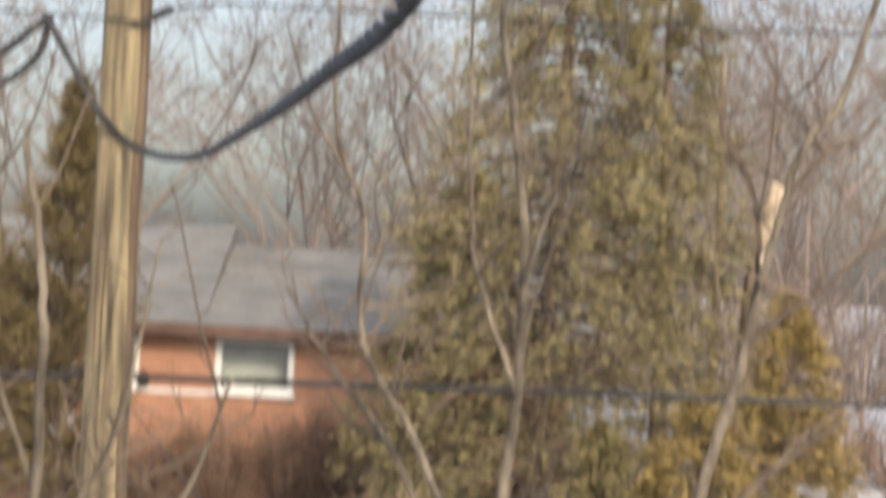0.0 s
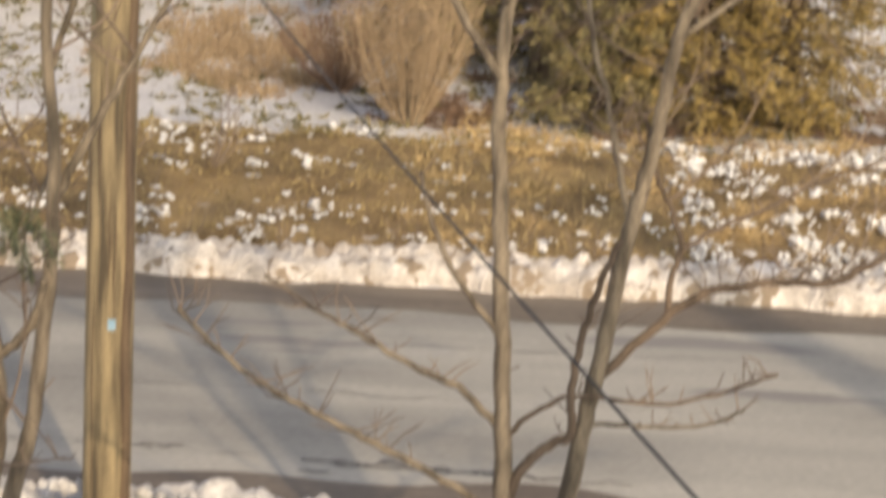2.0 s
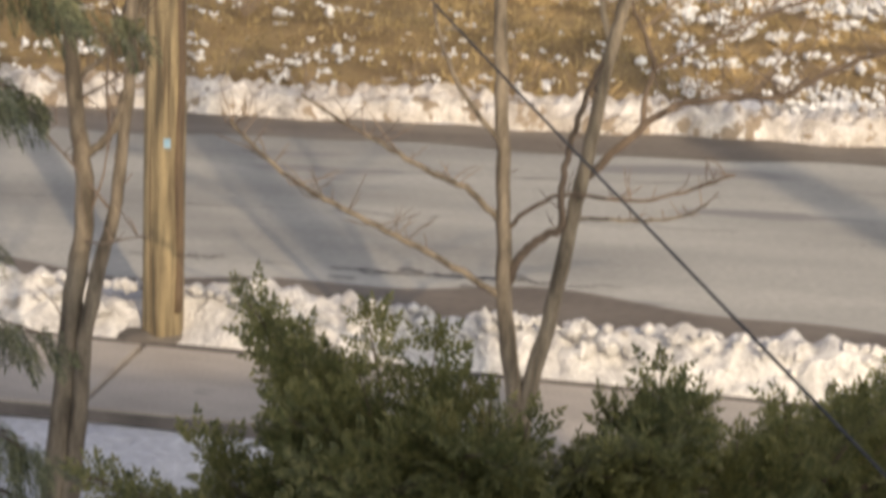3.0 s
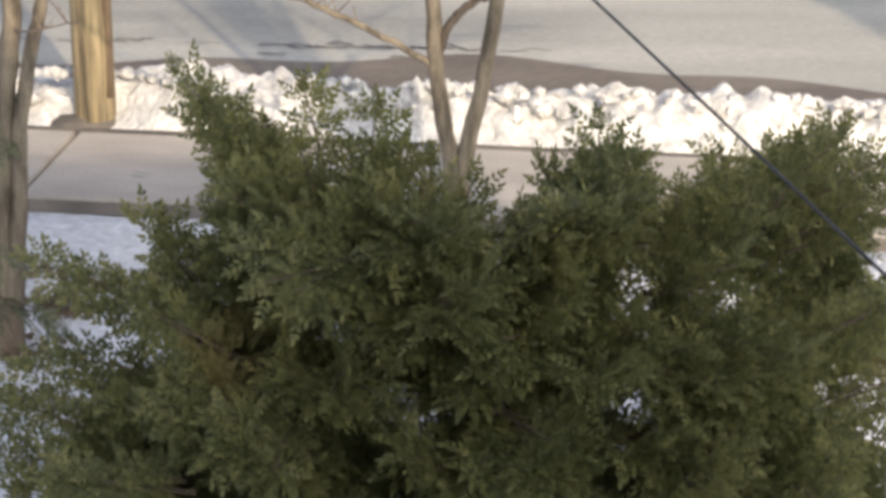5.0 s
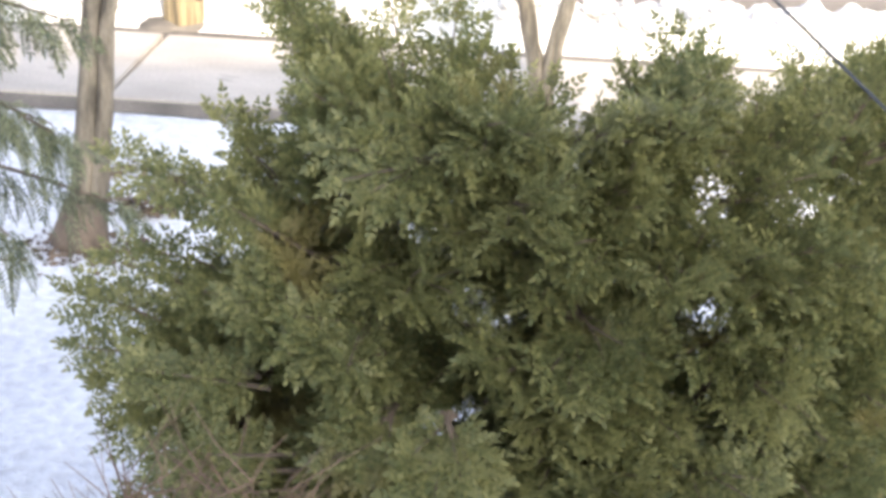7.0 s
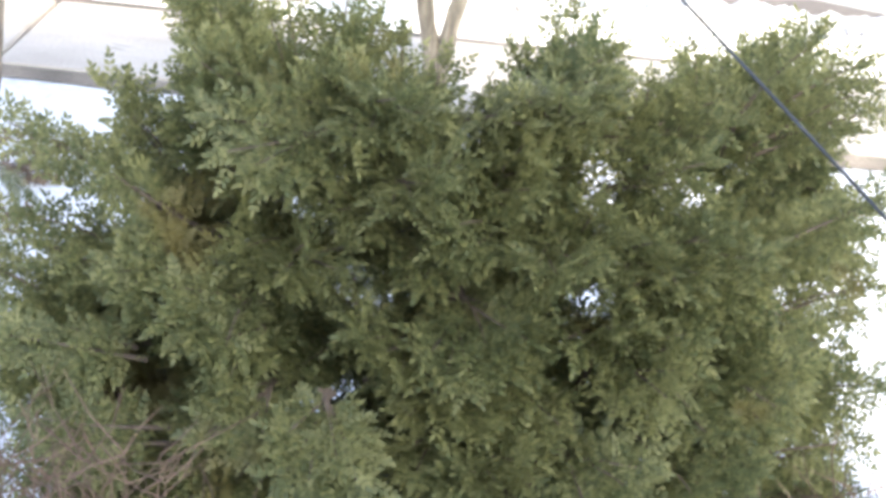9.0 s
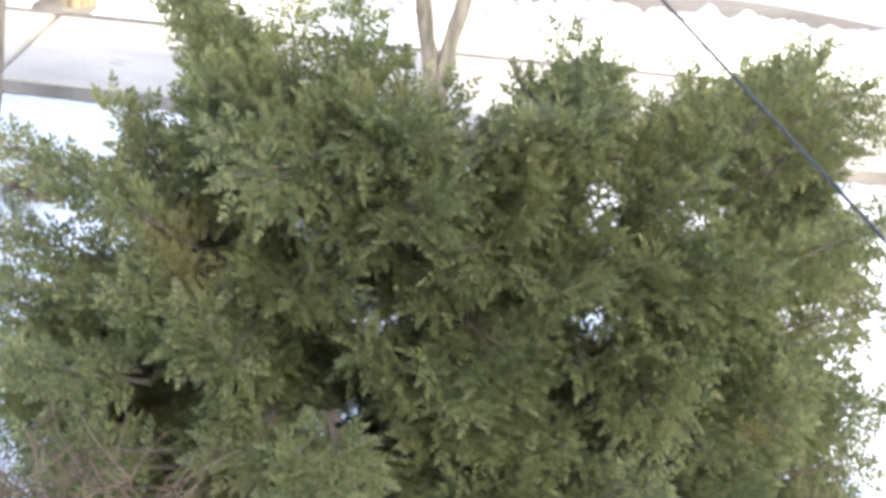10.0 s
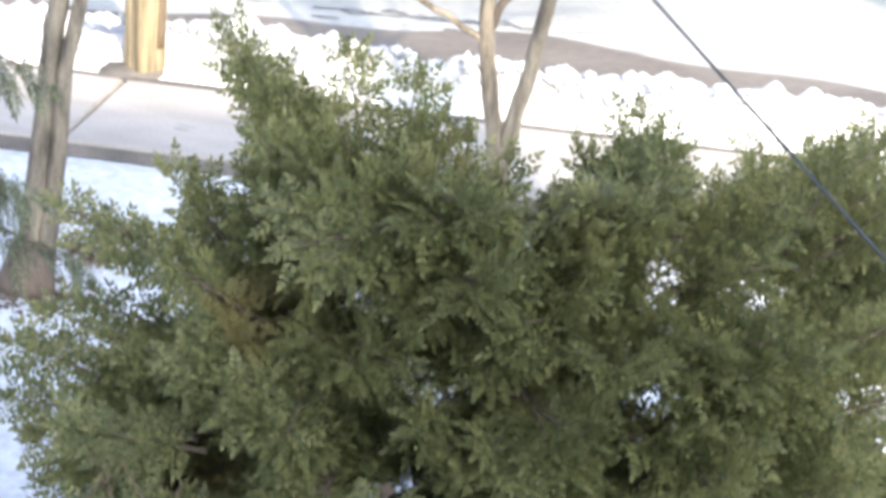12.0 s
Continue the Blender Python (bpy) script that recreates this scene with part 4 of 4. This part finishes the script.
    tagged(ob, "flecks of snow caught in the dry brush", "snow", kind="stuff")


snow_flecks()


def straw_tufts():
    pts, ln = [], []
    for k in range(640):
        x = rnd.uniform(-0.8, 7.5)
        u = rnd.uniform(0.9, 7.4 if rnd.random() < 0.8 else 9.5)
        if noise.noise(Vector((x * 1.1, u * 1.3, 9))) < (0.06 if x > 2 else -0.1 if u > 4.6 else 0.2):
            continue
        y = float(far_edge(x)) + u
        for j in range(46):
            g = rnd.uniform(0, 6.28)
            pts.append((x + rnd.gauss(0, 0.07), y + rnd.gauss(0, 0.07), land(x, y) - 0.02))
            ln.append((math.cos(g) * 0.9, math.sin(g) * 0.7 - 0.45, rnd.uniform(0.25, 1.0)))
    pts, ln = np.array(pts), np.array(ln)
    blades("straw_grass", "tufts of pale straw-coloured dead grass in snow", pts, ln, rs.uniform(0.11, 0.28, len(pts)), 0.03, STRAW, "grass")


straw_tufts()


def lawn_grass():
    p = field(22000, -11, 9, 5.8, 19.5, lambda x, u, y: noise.noise(Vector((x * 1.2, y * 0.8, 3))) * 0.6 + noise.noise(Vector((x * 4.5, y * 3.2, 5))) > 0.22)
    blades("lawn_grass", "dead grass poking through the snow of the far lawn", p, np.column_stack([rs.normal(size=len(p)), rs.normal(size=len(p)), rs.uniform(0.3, 0.9, len(p))]), rs.uniform(0.06, 0.17, len(p)), 0.14, LAWN_GRASS, "grass")
    q = field(9000, -7.0, -1.2, 8.0, 19, lambda x, u, y: (x + 3.7) ** 2 / 4.2 + (u - 13.0) ** 2 / 16.0 < 0.8 + 1.3 * noise.noise(Vector((x * 1.3, u * 0.8, 2))) - 0.7 * rnd.random())
    blades("tall_dead_grass", "patch of tall tan dead grass on the far lawn", q, np.column_stack([rs.normal(size=len(q)) * 0.7, rs.normal(size=len(q)) * 0.7, np.ones(len(q))]), rs.uniform(0.10, 0.30, len(q)), 0.03, SHRUB, "grass")
    r = field(20000, -1.5, 7.0, 6.6, 12.5, lambda x, u, y: noise.noise(Vector((x * 0.8, u * 0.8, 8))) + 0.5 * noise.noise(Vector((x * 3, u * 3, 1))) > -0.1 + abs(u - 9.2) * 0.22)
    blades("leaf_litter", "dark russet litter under the conifers", r, np.column_stack([rs.normal(size=len(r)), rs.normal(size=len(r)), rs.uniform(0.1, 0.7, len(r))]), rs.uniform(0.06, 0.2, len(r)), 0.08, RED_TWIG, "leaves")


lawn_grass()


def lawn_litter():
    p = []
    for cx, cy, s, n in ((-2.30, 13.0, 0.13, 260), (-2.05, 13.7, 0.10, 110), (-2.14, 13.78, 0.09, 90), (-2.05, 14.1, 0.08, 60), (-2.36, 14.33, 0.08, 60)):
        for _ in range(n):
            x, y = cx + rnd.gauss(0, s * 1.3), cy + rnd.gauss(0, s)
            p.append((x, y, max(land(x, y), -0.015) + 0.006))
    p = np.array(p)
    blades("fallen_leaves", "brown fallen leaves in thawed hollows of the lawn", p, np.column_stack([rs.normal(size=len(p)), rs.normal(size=len(p)), rs.uniform(-0.1, 0.3, len(p))]), rs.uniform(0.03, 0.07, len(p)), 0.3, BARK_DARK, "leaves")


lawn_litter()


def stem_shrub(name, label, x, y, h, spread, n, r, material, twigs=3, group="", base_r=0.06, bow=0.2):
    t = thing(name, label, "shrub", group, at=(x, y, land(x, y) - 0.03))
    rest, b = Acc(), Acc()
    for k in range(n):
        g, s = rnd.uniform(0, 6.28), math.sqrt(rnd.random())
        d = Vector((math.cos(g) * s * spread, math.sin(g) * s * spread, h * rnd.uniform(0.6, 1.05) * (1 - 0.25 * s * s)))
        o = Vector((math.cos(g) * s * base_r, math.sin(g) * s * base_r, 0))
        kink = Vector((rnd.gauss(0, 0.08), rnd.gauss(0, 0.08), 0)) * h * 0.5
        line = smooth_line([o, o + Vector((d.x * (0.5 + bow), d.y * (0.5 + bow), d.z * 0.5)) + kink, o + d + kink * 0.5], 4)
        a = rest if n > 30 else Acc()
        a.tube(line, [r * (1 - 0.09 * j) for j in range(len(line))], 4, False)
        if n <= 30:
            part("stem", a, material, t)
        twigs_along(b, line, r, twigs, h * 0.20, r * 0.5, 0.9, 0.3)
    if n > 30:
        part("brushwood", rest, material, t)["kind"] = "stuff"
    part("twig", b, material, t)["kind"] = "stuff"
    return t


vase = stem_shrub("dormant_shrub", "tan vase-shaped dormant shrub on the far lawn", -0.95, 33.6, 2.3, 0.82, 165, 0.008, SHRUB, 9, base_r=0.12, bow=0.10)
stump = Acc()
stump.tube([(0, 0, -0.1), (0.02, 0, 0.25), (0.05, 0, 0.6)], (0.20, 0.17, 0.12), 10)
part("stump", stump.mesh("stump", True), BARK, vase)
stem_shrub("garden_shrub", "russet leafless shrub by the garden path", -2.0, 36.0, 1.3, 0.9, 120, 0.010, RED_TWIG, 8, "russet shrubs")
for sx, sy, sh in ((-5.4, 45.6, 1.1), (-4.4, 45.4, 1.25), (-3.0, 45.5, 1.35), (-2.0, 45.2, 1.4), (-1.0, 44.0, 1.5), (-6.6, 45.6, 0.8)):
    stem_shrub("foundation_shrub", "russet leafless shrub against the brick wall", sx, sy, sh * 1.6, 0.85, 160, 0.011, RED_TWIG, 10, "shrubs along the brick wall")
stem_shrub("sapling", "small forked sapling in the far roadside brush", -3.05, 29.6, 1.1, 0.45, 9, 0.014, TWIG, 5, "saplings")
stem_shrub("sapling", "thin bare sapling in the far lawn", 5.3, 34.0, 1.4, 0.35, 12, 0.012, TWIG, 5, "saplings")
stem_shrub("sapling", "thin bare sapling in the far lawn", -4.1, 30.4, 1.0, 0.4, 8, 0.012, TWIG, 5, "saplings")
for vx, vu, vh in ((-1.9, 0.5, 0.8), (-0.9, 0.4, 0.7), (0.2, 0.6, 0.9), (1.1, 0.5, 0.7), (2.3, 0.4, 0.8), (3.1, 0.5, 0.7), (-3.1, 0.6, 0.8)):
    stem_shrub("verge_sapling", "thin dark bare stems in the roadside snow", vx, float(far_edge(vx)) + vu, vh, 0.3, 6, 0.008, TWIG, 4, "bare stems along the verge")
for hx, hy in ((6.5, 58), (8, 59), (9.5, 58.5), (11, 60), (12.6, 59), (7.2, 64), (9, 66)):
    stem_shrub("far_shrub", "brown leafless shrub at the edge of the woods", hx, hy, 1.5, 1.2, 90, 0.016, RED_TWIG, 7, "shrubs at the wood's edge", 0.3)
stem_shrub("low_shrub", "brown leafless shrub under the yew", -0.95, 6.75, 1.78, 0.42, 130, 0.006, RED_TWIG, 10, "low garden shrubs", 0.25)
stem_shrub("low_shrub", "brown leafless shrub under the yew", 1.80, 7.6, 1.35, 0.34, 110, 0.006, RED_TWIG, 8, "low garden shrubs", 0.2)


# ---- conifers across the road ----
def conifer(name, label, x, y, h, radius, low, material, branches, droop, tuft, shape, trunk_r=0.16, lean=0.0, per=30, bark=BARK_DARK):
    z0 = land(x, y) - 0.05
    t = thing(name, label, "tree", at=(x, y, z0))
    a = Acc()
    a.tube(smooth_line([(0, 0, -0.1), (lean * 0.4, 0, h * 0.4), (lean, 0, h)], 4), [trunk_r * (1 - 0.105 * j) for j in range(9)], 9)
    part("trunk", a.mesh("trunk", True), bark, t)
    wood, pos, drc = Acc(), [], []
    for k in range(branches):
        u = (k + rnd.random()) / branches
        z = low + (h - low) * u
        g = k * 2.39996 + rnd.uniform(-0.4, 0.4)
        ln = radius * shape(u) * rnd.uniform(0.6, 1.12)
        c = Vector((math.cos(g), math.sin(g), 0))
        o = Vector((lean * (z / h), 0, z))
        e = o + c * ln + Vector((0, 0, -droop * ln + rnd.uniform(-0.15, 0.2)))
        m = o.lerp(e, 0.5) + Vector((0, 0, 0.10 * ln))
        wood.tube([o, m, e], (0.035, 0.022, 0.008), 5, False)
        for j in range(5):
            q0 = o.lerp(e, rnd.uniform(0.4, 1.0))
            wood.tube([q0, q0 + c * 0.25 + Vector((rnd.gauss(0, 0.2), rnd.gauss(0, 0.2), rnd.gauss(0, 0.15)))], (0.010, 0.004), 3, False)
        for j in range(int(per * 1.75)):
            s = 0.25 + 0.75 * math.sqrt(rnd.random())
            p = (o.lerp(m, s * 2) if s < 0.5 else m.lerp(e, s * 2 - 1)) + Vector((rnd.gauss(0, 0.13), rnd.gauss(0, 0.13), rnd.gauss(0, 0.10))) * (0.35 + 0.45 * ln)
            pos.append(p[:])
            drc.append((c * 0.8 + Vector((rnd.gauss(0, 0.5), rnd.gauss(0, 0.5), rnd.uniform(-0.6, 0.5) - droop)))[:])
    pos, drc = np.array(pos), np.array(drc)
    tv, tf = leaf_shoot(3, 0.10, 0.9, 0.2, 0.55)
    v, f = scatter(tv, tf, pos, drc, rs.normal(size=pos.shape), rs.uniform(0.6, 1.3, len(pos)) * tuft * 0.70)
    part("foliage", array_mesh("foliage", v, f), material, t)
    part("bough", wood, bark, t)["kind"] = "stuff"


cone = lambda u: (1 - u) ** 0.75 * min(1, 0.55 + u * 3) + 0.05
loose = lambda u: (1 - u) ** 0.55 * min(1, 0.5 + u * 2.5) + 0.06
spire = lambda u: min(1.0, (1 - u) * 1.9) * min(1, 0.75 + u * 2) + 0.03
conifer("pine_tree", "tall broad olive-green conifer on the far lawn", 0.80, 38.4, 10.8, 3.3, 0.5, PINE, 230, 0.30, 0.17, loose, 0.22, 0.25, 52)
conifer("pine_tree", "tall loose olive-green conifer on the far lawn", 2.7, 39.6, 9.6, 2.3, 1.0, PINE, 120, 0.28, 0.16, loose, 0.2, -0.2, 56)
conifer("pine_tree", "dark low conifer beside the brick house", -0.35, 40.2, 6.4, 2.1, 0.4, PINE, 130, 0.35, 0.17, loose, 0.16, 0.1, 55)
conifer("cedar_tree", "yellow-green cedar at the lawn's edge", 3.95, 34.6, 4.9, 1.5, 0.25, CEDAR, 120, 0.22, 0.14, cone, 0.14, 0.0, 60)
conifer("cedar_tree", "yellow-green cedar at the lawn's edge", 2.75, 33.9, 3.7, 1.4, 0.2, CEDAR, 100, 0.28, 0.14, cone, 0.12, 0.0, 54)
conifer("cedar_tree", "small olive cedar with low skirts", 1.55, 33.9, 3.2, 1.2, 0.2, PINE, 85, 0.32, 0.15, cone, 0.12, 0.0, 56)
conifer("arborvitae_tree", "narrow brown-green arborvitae beside the brick house", -6.85, 43.2, 7.6, 1.0, 0.3, ARBOR, 170, -0.9, 0.17, spire, 0.12, 0.0, 40)
conifer("arborvitae_tree", "brown-green arborvitae beside the brick house", -8.1, 42.8, 5.0, 1.2, 0.3, ARBOR, 120, -0.9, 0.15, spire, 0.12, 0.0, 46)


# ---- bare woods behind ----
def woods_mesh(seed, h):
    """Meshes of a bare forest tree: its trunk with the main limbs, and its crown of twigs."""
    r = random.Random(seed)
    low, high = Acc(), Acc()

    def grow(p, d, ln, rad, level):
        q = p + d * ln * 0.5 + Vector((r.uniform(-1, 1), r.uniform(-1, 1), 0)) * ln * 0.04
        e = p + d * ln
        (low if level < 2 else high).tube([p, q, e], (rad, rad * 0.85, rad * 0.68), 6 if level < 2 else 3, False)
        if level >= 7:
            return
        for _ in range(3 if level in (0, 1, 3, 5) else 2):
            nd = (d + Vector((r.gauss(0, 0.42), r.gauss(0, 0.42), r.gauss(0.10, 0.22)))).normalized()
            grow(e if r.random() < 0.7 else q, nd, ln * r.uniform(0.62, 0.85), max(rad * 0.62, 0.0048), level + 1)

    grow(Vector((0, 0, -0.3)), Vector((r.uniform(-0.05, 0.05), 0, 1)).normalized(), h * 0.28, 0.072, 0)
    out = []
    for name, a in (("trunk", low), ("crown", high)):
        me = a.mesh(name)
        me.materials.append(WOODS)
        out.append(me)
    return out


def woods():
    kinds = [woods_mesh(s, 12 + s % 3) for s in (3, 8, 14, 21)]
    spots = [(-11, 58), (-8, 54), (-5.5, 57), (-3.5, 55), (-1.5, 58), (0.5, 54), (2.6, 57), (4.6, 53), (6.3, 56), (8.2, 52), (10, 58), (-9.5, 63), (-6.6, 66), (-3, 64), (0, 67), (3.4, 63), (7, 66), (11, 64), (5.6, 46.5), (-13, 66), (13.5, 60), (-4.6, 70)]
    spots += [(1.6, 71), (9, 72), (-16, 84), (-11, 88), (-6, 86), (-1, 90), (4, 85), (8.5, 88), (12.5, 84), (16, 90), (20, 86), (13, 74), (16.5, 76), (10.6, 80), (-2.4, 52), (-3.3, 60), (-1.0, 51), (-2.2, 68), (6.8, 49), (7.6, 60), (5.2, 60)]
    for i, (x, y) in enumerate(spots):
        t = thing("bare_tree", "leafless grey-brown tree in the woods behind the house", "tree", "bare trees behind the house", at=(x, y, land(x, y)))
        s = rnd.uniform(0.85, 1.2)
        m = Matrix.Rotation(rnd.uniform(0, 6.28), 4, "Z") @ Matrix.Diagonal((s * 1.1, s * 1.1, s * (0.50 if -8.4 < x * 58 / y < -4.4 else 1.0), 1))
        for name, me in zip(("trunk", "crown"), kinds[i % 4]):
            part(name, me, WOODS, t).matrix_basis = m


woods()


def pale_trunk(x, y, pts, r, bare):
    """A trunk with a paler upper end, which starts at the share bare of its length."""
    t = thing("pale_tree", "tree with a dark trunk and a pale broken top", "tree", "dead trunks among the conifers", at=(x, y, land(x, y) - 0.1))
    line = smooth_line([(px, 0, pz) for px, pz in pts], 6)
    n = len(line)
    radii = [r * (1 - 0.4 * i / n) * (1 + 0.08 * noise.noise(Vector((i * 0.9, x, 0)))) for i in range(n)]
    k = int(n * bare)
    a = Acc()
    a.tube(line[:k + 1], radii[:k + 1], 9)
    part("trunk", a.mesh("trunk", True), BARK_DARK, t)
    a = Acc()
    a.tube(line[k:], [q * 1.03 for q in radii[k:]], 9)
    part("broken_top", a.mesh("broken_top", True), BARK_PALE, t, "paler upper end of the trunk")


pale_trunk(4.0, 40.5, [(0, 0), (0.02, 3.2), (0.05, 4.9), (0.12, 5.5), (0.36, 6.6)], 0.19, 0.66)
pale_trunk(3.7, 42.5, [(0, 0), (0.0, 5), (-0.05, 7.4), (-0.12, 8.6)], 0.09, 0.84)


# ---- brick house ----
def house():
    zb = 0.55
    t = thing("brick_house", "orange-red brick bungalow with a grey shingle roof", "house", at=(0, 47, zb))
    x0, x1, ez = -13.5, 1.6, 3.62
    wins = [(-4.78, -3.36, 2.48, 3.44), (-7.15, -6.14, 2.48, 3.44), (-9.05, -7.45, 1.62, 2.36)]
    edges = [x0] + [e for a in sorted(wins) for e in a[:2]] + [x1]
    for k in range(0, len(edges), 2):
        w = Acc()
        w.box(edges[k], edges[k + 1], 0, 0.25, -0.6, ez)
        part("wall_section", w, BRICK, t, "orange-red brick wall")
    for a, b, lo, hi in wins:
        w = Acc()
        w.box(a, b, 0, 0.25, -0.6, lo)
        part("wall_section", w, BRICK, t, "orange-red brick wall")
        w = Acc()
        w.box(a, b, 0, 0.25, hi, ez)
        part("wall_section", w, BRICK, t, "orange-red brick wall")
    s = Acc()
    s.box(x0, x0 + 0.25, 0.25, 9, -0.6, ez)
    s.box(x1 - 0.25, x1, 0.25, 9, -0.6, ez)
    s.box(x0, x1, 9, 9.25, -0.6, ez)
    part("side_wall", s, BRICK, t)
    c = Acc()
    c.box(-6.14, -4.78, -0.035, 0.0, 2.40, 2.48)
    part("sill_course", c, WHITE, t, "pale stone sill course")
    r = Acc()
    r.prism([(-0.55, ez - 0.10), (-0.55, ez + 0.04), (4.6, ez + 1.55), (9.8, ez + 0.04), (9.8, ez - 0.10), (4.6, ez + 1.38)], "x", x0 - 0.4, x1 + 0.4)
    part("roof", r, ROOF, t, "grey shingle roof")
    r2 = Acc()
    r2.prism([(-0.5, ez + 0.07), (4.6, ez + 1.90), (9.7, ez + 0.07)], "x", x0 - 0.3, -5.0)
    part("roof", r2, ROOF, t, "grey shingle roof")
    for k in range(9):
        sh = Acc()
        y = -0.5 + k * 0.55
        z = ez + 0.045 + (y + 0.55) * 1.51 / 5.15
        sh.box(-5.0, x1 + 0.4, y, y + 0.5, z - 0.02, z + 0.022)
        part("shingle_course", sh, ROOF, t)
    f = Acc()
    f.box(x0 - 0.4, x1 + 0.4, -0.60, -0.55, ez - 0.16, ez + 0.05)
    part("gutter", f, FASCIA, t, "brown gutter board")
    f2 = Acc()
    f2.box(x0, x1, -0.03, 0.0, ez - 0.22, ez - 0.02)
    part("frieze", f2, FASCIA, t)
    for a, b, lo, hi in wins:
        fr = Acc()
        fr.box(a, a + 0.11, -0.05, 0.12, lo, hi)
        fr.box(b - 0.11, b, -0.05, 0.12, lo, hi)
        fr.box(a, b, -0.05, 0.12, hi - 0.06, hi)
        fr.box(a, b, -0.06, 0.12, lo, lo + 0.11)
        win = part("window", fr, WHITE, t, "white window frame")
        g = Acc()
        g.box(a + 0.11, b - 0.11, 0.05, 0.06, lo + 0.11, hi - 0.06)
        part("pane", g, GLASS, win).visible_shadow = False
        cu = Acc()
        cu.box(a - 0.05, b + 0.05, 0.35, 0.37, lo - 0.1, hi + 0.1)
        if lo > 2:
            part("curtain", cu, CURTAIN_REFLECTION, win)
        si = Acc()
        si.box(a - 0.04, b + 0.04, -0.11, 0.0, lo - 0.07, lo)
        part("sill", si, WHITE, win)
    lp = Acc()
    lp.tube([(-6.04, -0.10, 2.50), (-6.04, -0.10, 2.56), (-6.04, -0.10, 2.72), (-6.04, -0.10, 2.78)], (0.06, 0.11, 0.10, 0.04), 12)
    part("wall_lamp", lp.mesh("wall_lamp", True), BLACK, t, "black wall lamp")
    dp = Acc()
    dp.tube([(-7.30, -0.12, -0.3), (-7.30, -0.12, ez - 0.2)], (0.05, 0.05), 10)
    part("downpipe", dp, WHITE, t)


house()


def meter_box():
    x, y = -7.05, 45.9
    z = land(x, y) - 0.03
    h = max(0.5, 1.64 - z)
    a = Acc()
    a.box(-0.25, 0.25, -0.2, 0.2, 0, h)
    a.box(-0.27, 0.27, -0.22, 0.22, h, h + 0.04)
    ob = part("utility_box", a, WHITE)
    ob.location = (x, y, z)
    rounded(tagged(ob, "white metal utility box by the brick house", "box"), 0.02)


meter_box()


def boulder():
    bm = bmesh.new()
    bmesh.ops.create_icosphere(bm, subdivisions=3, radius=0.42)
    for v in bm.verts:
        v.co *= 1 + 0.18 * noise.noise(v.co * 3)
        v.co.z *= 0.85
    me = bpy.data.meshes.new("boulder")
    bm.to_mesh(me)
    bm.free()
    me.polygons.foreach_set("use_smooth", [True] * len(me.polygons))
    ob = part("boulder", me, STONE)
    ob.location = (-3.4, 46.2, land(-3.4, 46.2) + 0.18)
    tagged(ob, "rounded blue-grey boulder among russet shrubs", "boulder")


boulder()


# ---- the house that the view is from ----
def own_house():
    t = thing("own_house", "plain unseen two-storey house behind the viewpoint, sized to shade the yard", "house", kind="structure", at=(0, 0, 0))
    a = Acc()
    # Never in view; height and width set so its shadow covers yew and pavement.
    a.box(-3.8, 5.4, -9.0, -0.7, -0.3, 8.9)
    part("wall", a, SIDING, t)
    r = Acc()
    r.prism([(-9.2, 8.9), (-0.6, 8.9), (-0.6, 9.0), (-4.9, 10.0), (-9.2, 9.0)], "x", -3.9, 5.5)
    part("roof", r, ROOF, t)


own_house()


def unseen_shade_tree(x, y, r, h, seed):
    """A tall bare tree, unseen, added beside the house so that its trunk throws the long shadow across the road."""
    t = thing("unseen_shade_tree", "tall bare unseen tree added to shadow the road", "tree", "tall trees beside the house", at=(x, y, -0.1))
    a = Acc()
    a.tube(smooth_line([(0, 0, 0), (0.05, 0, h * 0.5), (0, 0.1, h)], 6), [r * (1 - 0.03 * j) for j in range(13)], 14)
    part("trunk", a.mesh("trunk", True), BARK, t)
    q = random.Random(seed)
    for k in range(7):
        g = q.uniform(0, 6.28)
        z = h * q.uniform(0.86, 1.0)
        e = Vector((math.cos(g) * 3, math.sin(g) * 3, z + 3))
        b = Acc()
        b.tube(smooth_line([(0, 0, z), e * 0.5 + Vector((0, 0, z * 0.5)), e], 4), [0.10 - 0.009 * j for j in range(9)], 7)
        part("limb", b.mesh("limb", True), BARK, t)


# Both stand out of view, placed along the sun's line to darken the road.
unseen_shade_tree(3.3, 6.2, 0.33, 12.0, 1)
unseen_shade_tree(8.3, 7.6, 0.42, 12.0, 2)


def far_thicket():
    """The brown wall of twigs where the woods close the view."""
    n = 15000
    x = rs.uniform(-45, 60, n)
    y = rs.uniform(96, 112, n)
    p = np.column_stack([x, y, np.full(n, 1.3)])
    lean = np.column_stack([rs.normal(size=n) * 0.22, rs.normal(size=n) * 0.1, np.ones(n)])
    blades("far_thicket", "brown leafless thicket closing the view", p, lean, rs.uniform(2.0, 6.0, n), 0.0042, WOODS, "thicket")


far_thicket()
